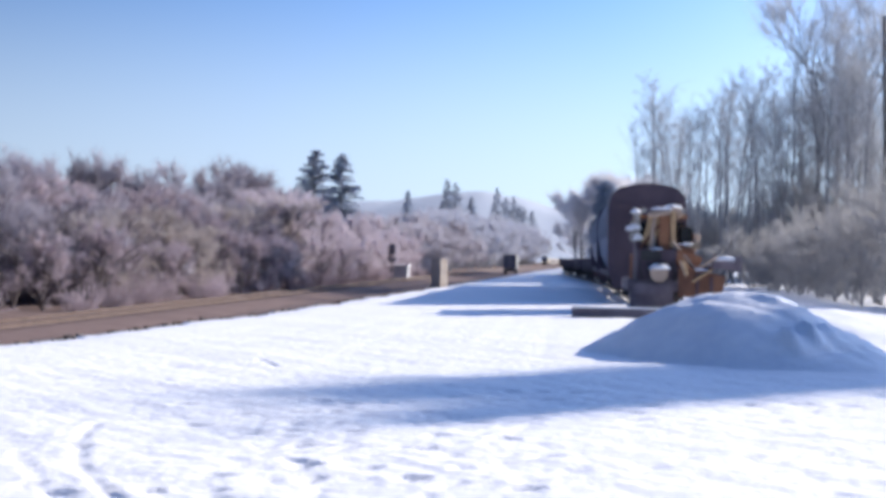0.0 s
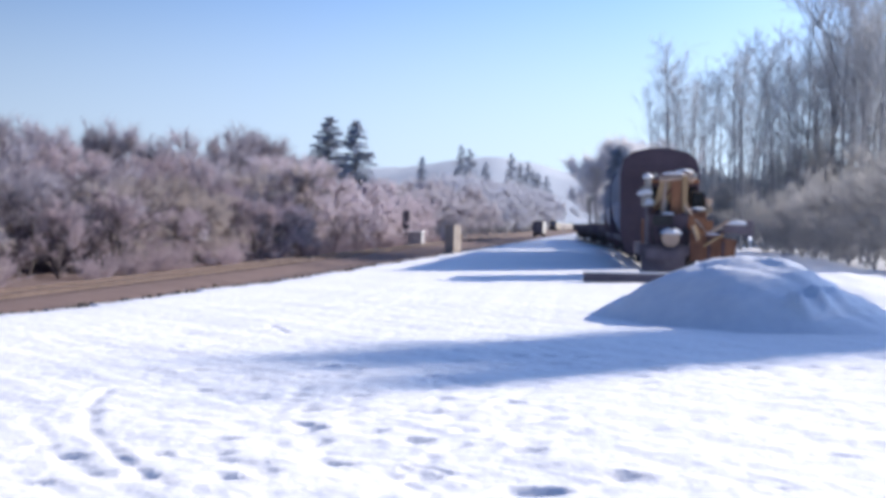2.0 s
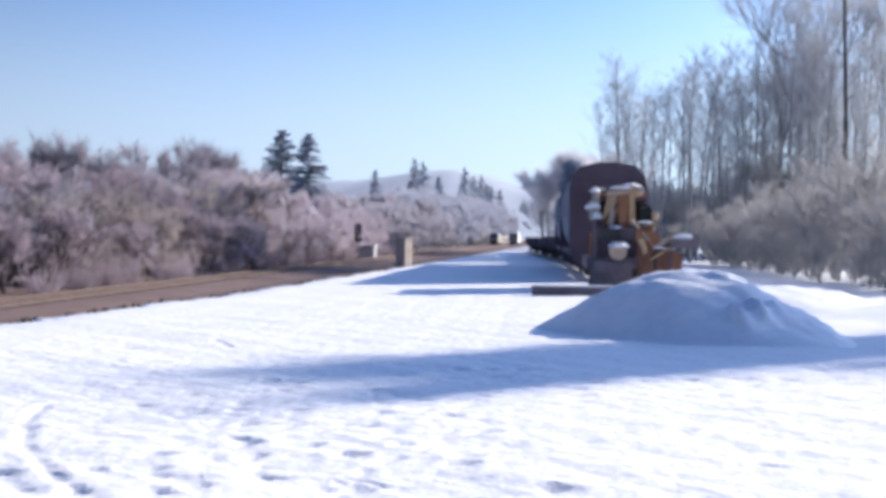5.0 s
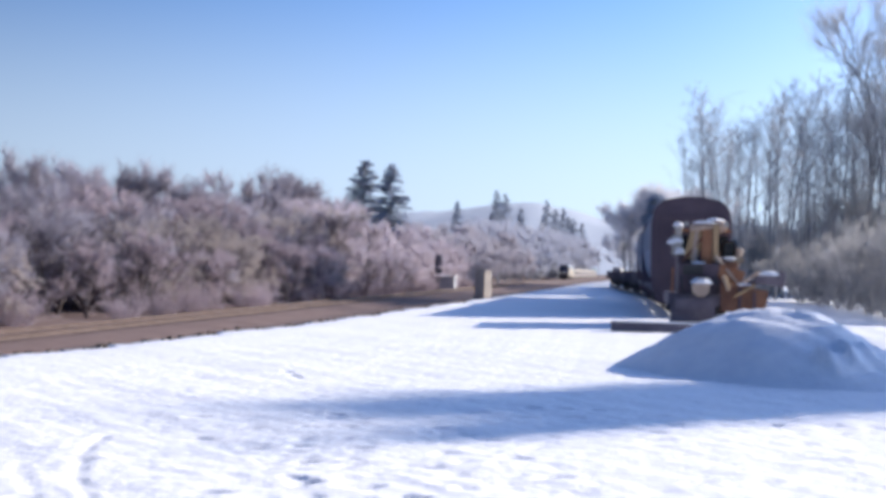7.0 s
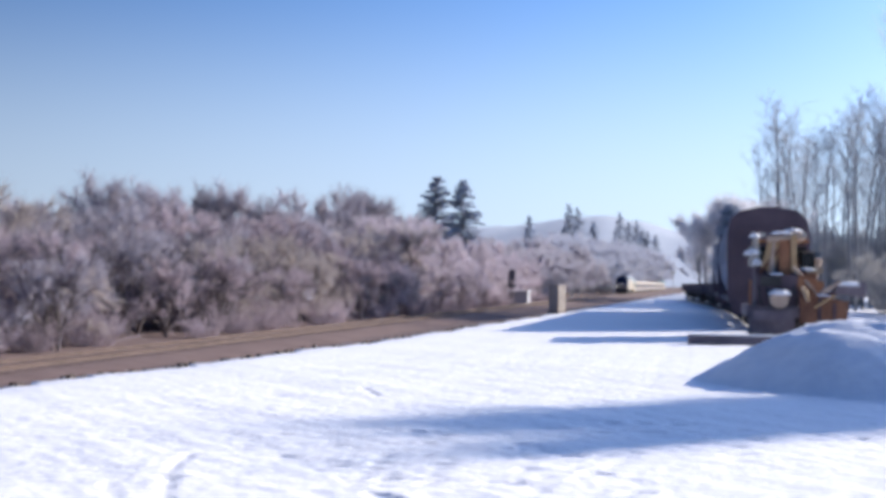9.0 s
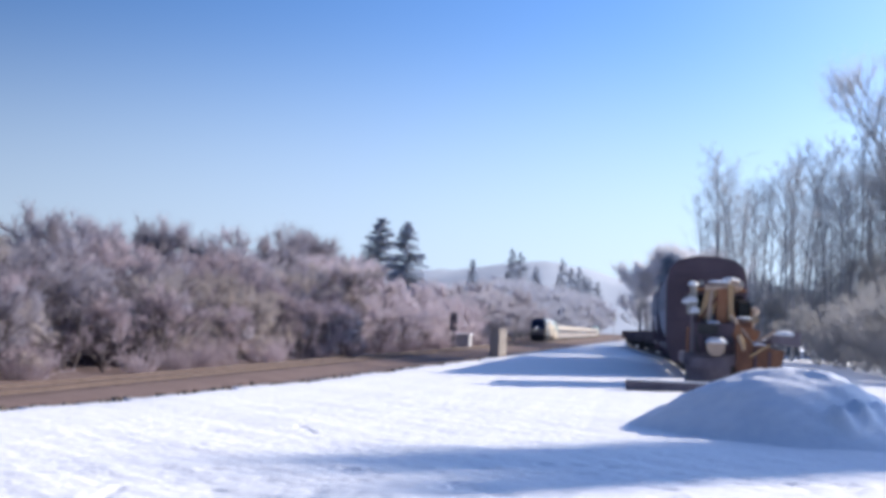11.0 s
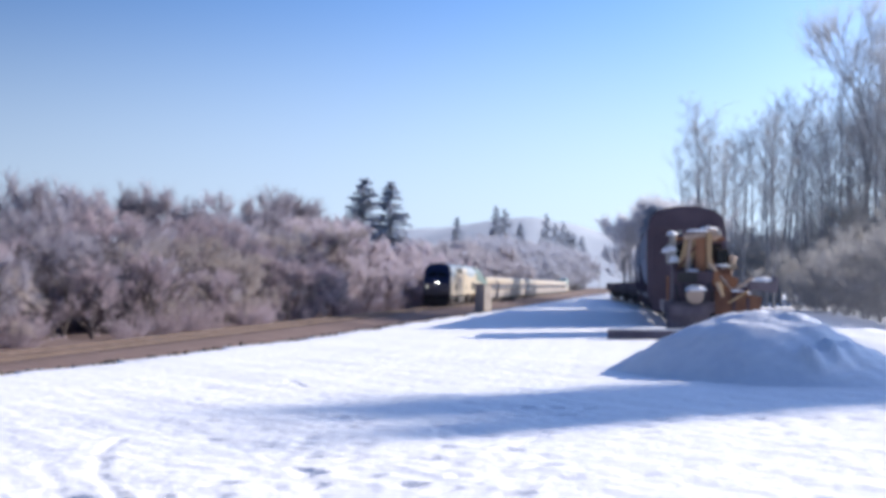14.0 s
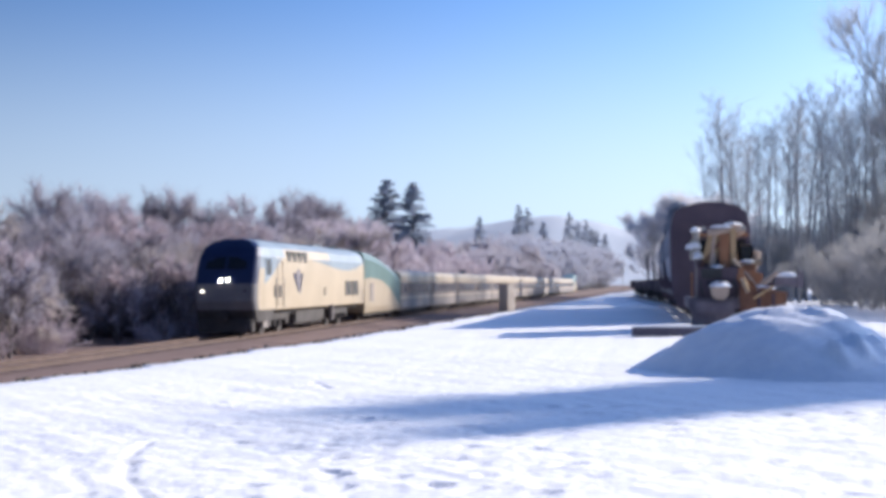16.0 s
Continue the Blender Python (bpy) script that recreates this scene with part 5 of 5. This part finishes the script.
    piece("link_rod", YELLOW, ((0.85, -0.02, 1.75), (1.02, -0.02, 1.25), 0.05, 0.05), ((1.2, 0.0, 1.0), (1.9, 0.1, 1.45), 0.045, 0.045))
    # wing held out at the side
    piece("wing_arm", RUST, ((1.2, 0.9, 1.35), (2.4, 0.6, 1.6), 0.10, 0.08))
    piece("wing_blade", HAZED_DARK, boxes=[(1.95, 2.85, 0.35, 0.65, 1.45, 1.78, tip(2.4, 1.6, 5, 0.5)), (2.78, 2.98, 0.3, 0.7, 1.4, 1.95)])
    lump(mc, (2.38, 0.5, 1.82), (0.50, 0.24, 0.13), 3)
    # snow-plastered lamp post and box beside the cab
    piece("side_box", STEEL, boxes=[(-0.98, -0.6, 1.55, 1.85, 2.45, 3.2)])
    piece("lamp", STEEL, ((-0.75, 1.6, 3.2), (-0.75, 1.6, 3.5), 0.12, 0.14))
    lump(mc, (-0.78, 1.6, 3.55), (0.19, 0.18, 0.14), 4)
    lump(mc, (-0.80, 1.52, 2.95), (0.22, 0.10, 0.16), 5, "snow plastered on the box")
    lump(mc, (-0.68, 1.50, 2.55), (0.19, 0.10, 0.20), 9, "snow plastered on the box")
    lump(mc, (-1.02, 1.55, 2.9), (0.14, 0.12, 0.16), 10, "snow plastered on the box")
    lump(mc, (-0.05, 0.7, 2.16), (0.26, 0.2, 0.07), 6)
    lump(mc, (1.5, 0.25, 1.42), (0.3, 0.12, 0.06), 7)
    for k in range(5):
        a = [(-0.7 + 0.3 * k, 0.42, 1.7), (-0.65 + 0.32 * k, 0.2, 1.35), (-0.5 + 0.28 * k, 0.25, 0.9)]
        piece("hose", GRILLE, *[(p, q, 0.028, 0.028) for p, q in zip(a, a[1:])])
    mc.scale = (0.91, 0.91, 0.91)
    return mc


def build_timber():
    ob = thing("timber_beam", "dark heavy timber lying in snow near the siding", "timber", m=pose(1.05, 38.2, 0.02, 0, 0, 2))
    bm = B()
    box(bm, -1.4, 1.4, -0.15, 0.15, 0.0, 0.27, 0.02)
    part("beam", bm, HAZED_DARK, ob)
    bm = B()
    box(bm, -1.39, 1.39, -0.14, 0.14, 0.265, 0.32, 0.025)
    part("snow_cap", bm, PILE_SNOW, ob, "strip of snow on the timber")


CABINET = material("beige_cabinet_paint", (0.36, 0.31, 0.27), (0.48, 0.42, 0.37), 0.6, 1.2, 12.0, bump=0.15)
SIGN_WHITE = material("white_enamel", (0.75, 0.75, 0.72), (0.85, 0.85, 0.82), 0.4, 1.5, 12.0, bump=0.1)
POLE = material("weathered_pole_wood", (0.06, 0.055, 0.058), (0.13, 0.118, 0.12), 0.9, 1.0, 14.0, bump=0.5)


def build_line_side():
    x, y = -8.6, 78.0
    z = float(ground_z(np.array(x), np.array(y)))
    c = thing("relay_cabinet", "beige steel relay cabinet beside the railway", "cabinet", m=pose(x, y, z, 0, 0, 62))
    bm = B()
    box(bm, -0.42, 0.42, -0.35, 0.35, 0.1, 1.75, 0.02)
    part("body", bm, CABINET, c)
    bm = B()
    box(bm, -0.47, 0.47, -0.40, 0.40, 1.75, 1.83, 0.02)
    part("lid", bm, CABINET, c)
    bm = B()
    box(bm, -0.5, 0.5, -0.45, 0.45, -0.3, 0.1, 0.02)
    part("plinth", bm, SKIRT, c)
    for s in (-1, 1):
        bm = B()
        box(bm, 0.02 if s > 0 else -0.39, 0.39 if s > 0 else -0.02, -0.37, -0.345, 0.2, 1.68, 0.008)
        d = part("door", bm, CABINET, c)
        bm = B()
        rod(bm, (s * 0.06, -0.40, 0.9), (s * 0.06, -0.40, 1.1), 0.014, sides=6)
        part("handle", bm, STEEL, d)
    # signal mast with a dark head beyond the tracks
    x, y = -22.0, 150.0
    s = thing("railway_signal", "dark railway signal head on a slim mast", "signal", m=pose(x, y, -1.15))
    bm = B()
    rod(bm, (0, 0, 0), (0, 0, 4.45), 0.08, 0.07)
    part("mast", bm, SIGNAL_GREY, s)
    bm = B()
    box(bm, -0.45, 0.45, -0.08, 0.0, 2.2, 4.5, 0.15)
    part("backboard", bm, SIGNAL_GREY, s)
    for k in range(3):
        bm = B()
        rod(bm, (0, -0.08, 2.65 + 0.72 * k), (0, -0.4, 2.63 + 0.72 * k), 0.19, 0.19, 14)
        part("hood", bm, SIGNAL_GREY, s)
    bm = B()
    box(bm, -0.5, 0.5, -0.4, 0.4, 0.0, 0.35, 0.03)
    part("footing", bm, SKIRT, s)
    h = thing("equipment_hut", "low grey equipment hut below the signal", "hut", m=pose(-22.6, 154.0, -1.15))
    bm = B()
    box(bm, -2.2, 2.2, -1.2, 1.2, 0, 1.8, 0.04)
    part("wall", bm, GREY_CAR, h)
    bm = B()
    box(bm, -2.35, 2.35, -1.35, 1.35, 1.8, 1.95, 0.04)
    part("roof", bm, PILE_SNOW, h, "roof white with snow")
    bm = B()
    box(bm, -0.4, 0.45, -1.24, -1.2, 0.1, 1.7, 0.01)
    part("door", bm, SKIRT, h)
    # round white board on a post
    b = thing("marker_board", "round white marker board on a slim post", "sign", m=pose(-3.8, 235, -0.3))
    bm = B()
    rod(bm, (0, 0, 0), (0, 0, 4.4), 0.05)
    part("post", bm, STEEL, b)
    bm = B()
    rod(bm, (0, -0.06, 4.3), (0, -0.10, 4.3), 0.42, sides=20)
    part("disc", bm, SIGN_WHITE, b)
    # milepost at the wood's foot
    p = thing("mile_post", "short pale post at the foot of the wood", "post", m=pose(-24.3, 48.2, -1.1))
    bm = B()
    box(bm, -0.05, 0.05, -0.05, 0.05, 0, 1.05, 0.015)
    part("post", bm, POLE, p)
    bm = B()
    box(bm, -0.09, 0.09, -0.07, -0.05, 0.62, 1.05, 0.008)
    part("plate", bm, SIGN_WHITE, p)
    u = thing("dead_snag", "tall dead tree trunk without limbs among the alders", "tree", m=pose(24.3, 100.0, 0, 0, -0.8, 0))
    bm = B()
    rod(bm, (0, 0, -0.5), (0.1, 0, 12.0), 0.24, 0.18, 10)
    rod(bm, (0.1, 0, 12.0), (0, 0, 21.5), 0.18, 0.13, 10)
    part("trunk", bm, POLE, u)
    for z, dx, dy in ((13.0, 0.9, 0.2), (16.5, -0.7, 0.3), (19.0, 0.6, -0.3)):
        bm = B()
        rod(bm, (0.05, 0, z), (0.05 + dx, dy, z + 0.7), 0.07, 0.03, 6)
        part("stub", bm, POLE, u)


def build_siding():
    for k, y in enumerate((51.8, 69.5)):
        build_hopper(pose(float(siding_x(y + 8)) - 0.25, y, 0.2, 0, 0, 0))
    first = None
    for k in range(4):
        y = 88.4 + 17.0 * k
        xa, xb = float(siding_x(y)), float(siding_x(y + 15.6))
        m = pose(xa, y, 0.2, 0, 0, math.degrees(math.atan2(xa - xb, 15.6)))
        if first is None:
            first = build_flat_car(m)
        else:
            copy_thing(first, m)
    build_machine(pose(2.5, 41.5, 0.2))
    build_timber()


# ---- motion of the trains ----
LOCO_AT, LOCO_SPEED = 52.9, 35.4


def build_trains():
    train = [(build_locomotive(), 0.0), (build_fin_car(), 21.7)]
    coach = build_coach()
    y = 33.2
    for k in range(15):
        train.append((coach if k == 0 else copy_thing(coach, pose(0, 0, 0)), y))
        y += 13.1
    train.append((build_fin_car(True), y))
    return train, build_truck()


def motions():
    for ob, back in TRAIN:
        rows = []
        for k in range(33):
            y = LOCO_AT + LOCO_SPEED * (16 - 0.5 * k) + back
            rows.append((0.5 * k, pose(float(track_x(y)), y, RAIL_Z, 0, 0, -math.degrees(math.atan(3.6e-5 * y)))))
        walk(ob, rows)
    rows, last = [], None
    for t, x, y in ((0.0, -10.6, 217), (1.0, -10.4, 240), (2.0, -9.8, 262), (3.0, -8.8, 283), (4.2, -7.4, 306), (5.2, -5.6, 325), (6.3, -2.6, 346), (8.0, 2.5, 377), (11.0, 13.0, 432), (16.0, 32.0, 520)):
        z = float(ground_z(np.array(x), np.array(float(y)))) if x < 0 else 0.0
        turn = 0.0 if last is None else -math.degrees(math.atan2(x - last[0], y - last[1]))
        rows.append((t, pose(x, y, max(z, -0.9 if t < 5 else -0.15), 0, 0, turn)))
        last = (x, y)
    walk(TRUCK, rows)


build_ground()
build_snow()
build_tracks()
build_hills()
pile("snow_mound", "large ploughed heap of snow at the siding's end", 2.4, 23.6,
     [(0.2, 0.1, 2.35, 3.4, 1.22, 1.15, 38), (0.55, 0.2, 1.7, 2.6, 1.24, 1.6, 30), (0.75, -1.9, 0.30, 0.9, 0.72, 1.0, 20), (1.15, -1.55, 0.30, 1.1, 0.86, 1.0, 12), (1.55, -1.25, 0.28, 1.1, 0.80, 1.0, 4), (1.95, -0.9, 0.30, 1.0, 0.62, 1.0, -6), (2.4, -0.4, 0.5, 1.0, 0.34, 1.0, -10)], (7, 7), 0.08, 2)
pile("snow_bank", "long low bank of ploughed snow before the wood", 10.5, 32.0,
     [(-5.0, 1.0, 3.6, 3.6, 0.62, 2.0, 0), (0.0, 0.0, 6.0, 4.5, 0.30, 1.2, 10), (4.5, 1.0, 5.0, 4.0, 0.26, 1.2, 0)], (11, 7), 0.2, 6)
build_siding()
build_line_side()
build_clods()
build_trees()
TRAIN, TRUCK = build_trains()
motions()
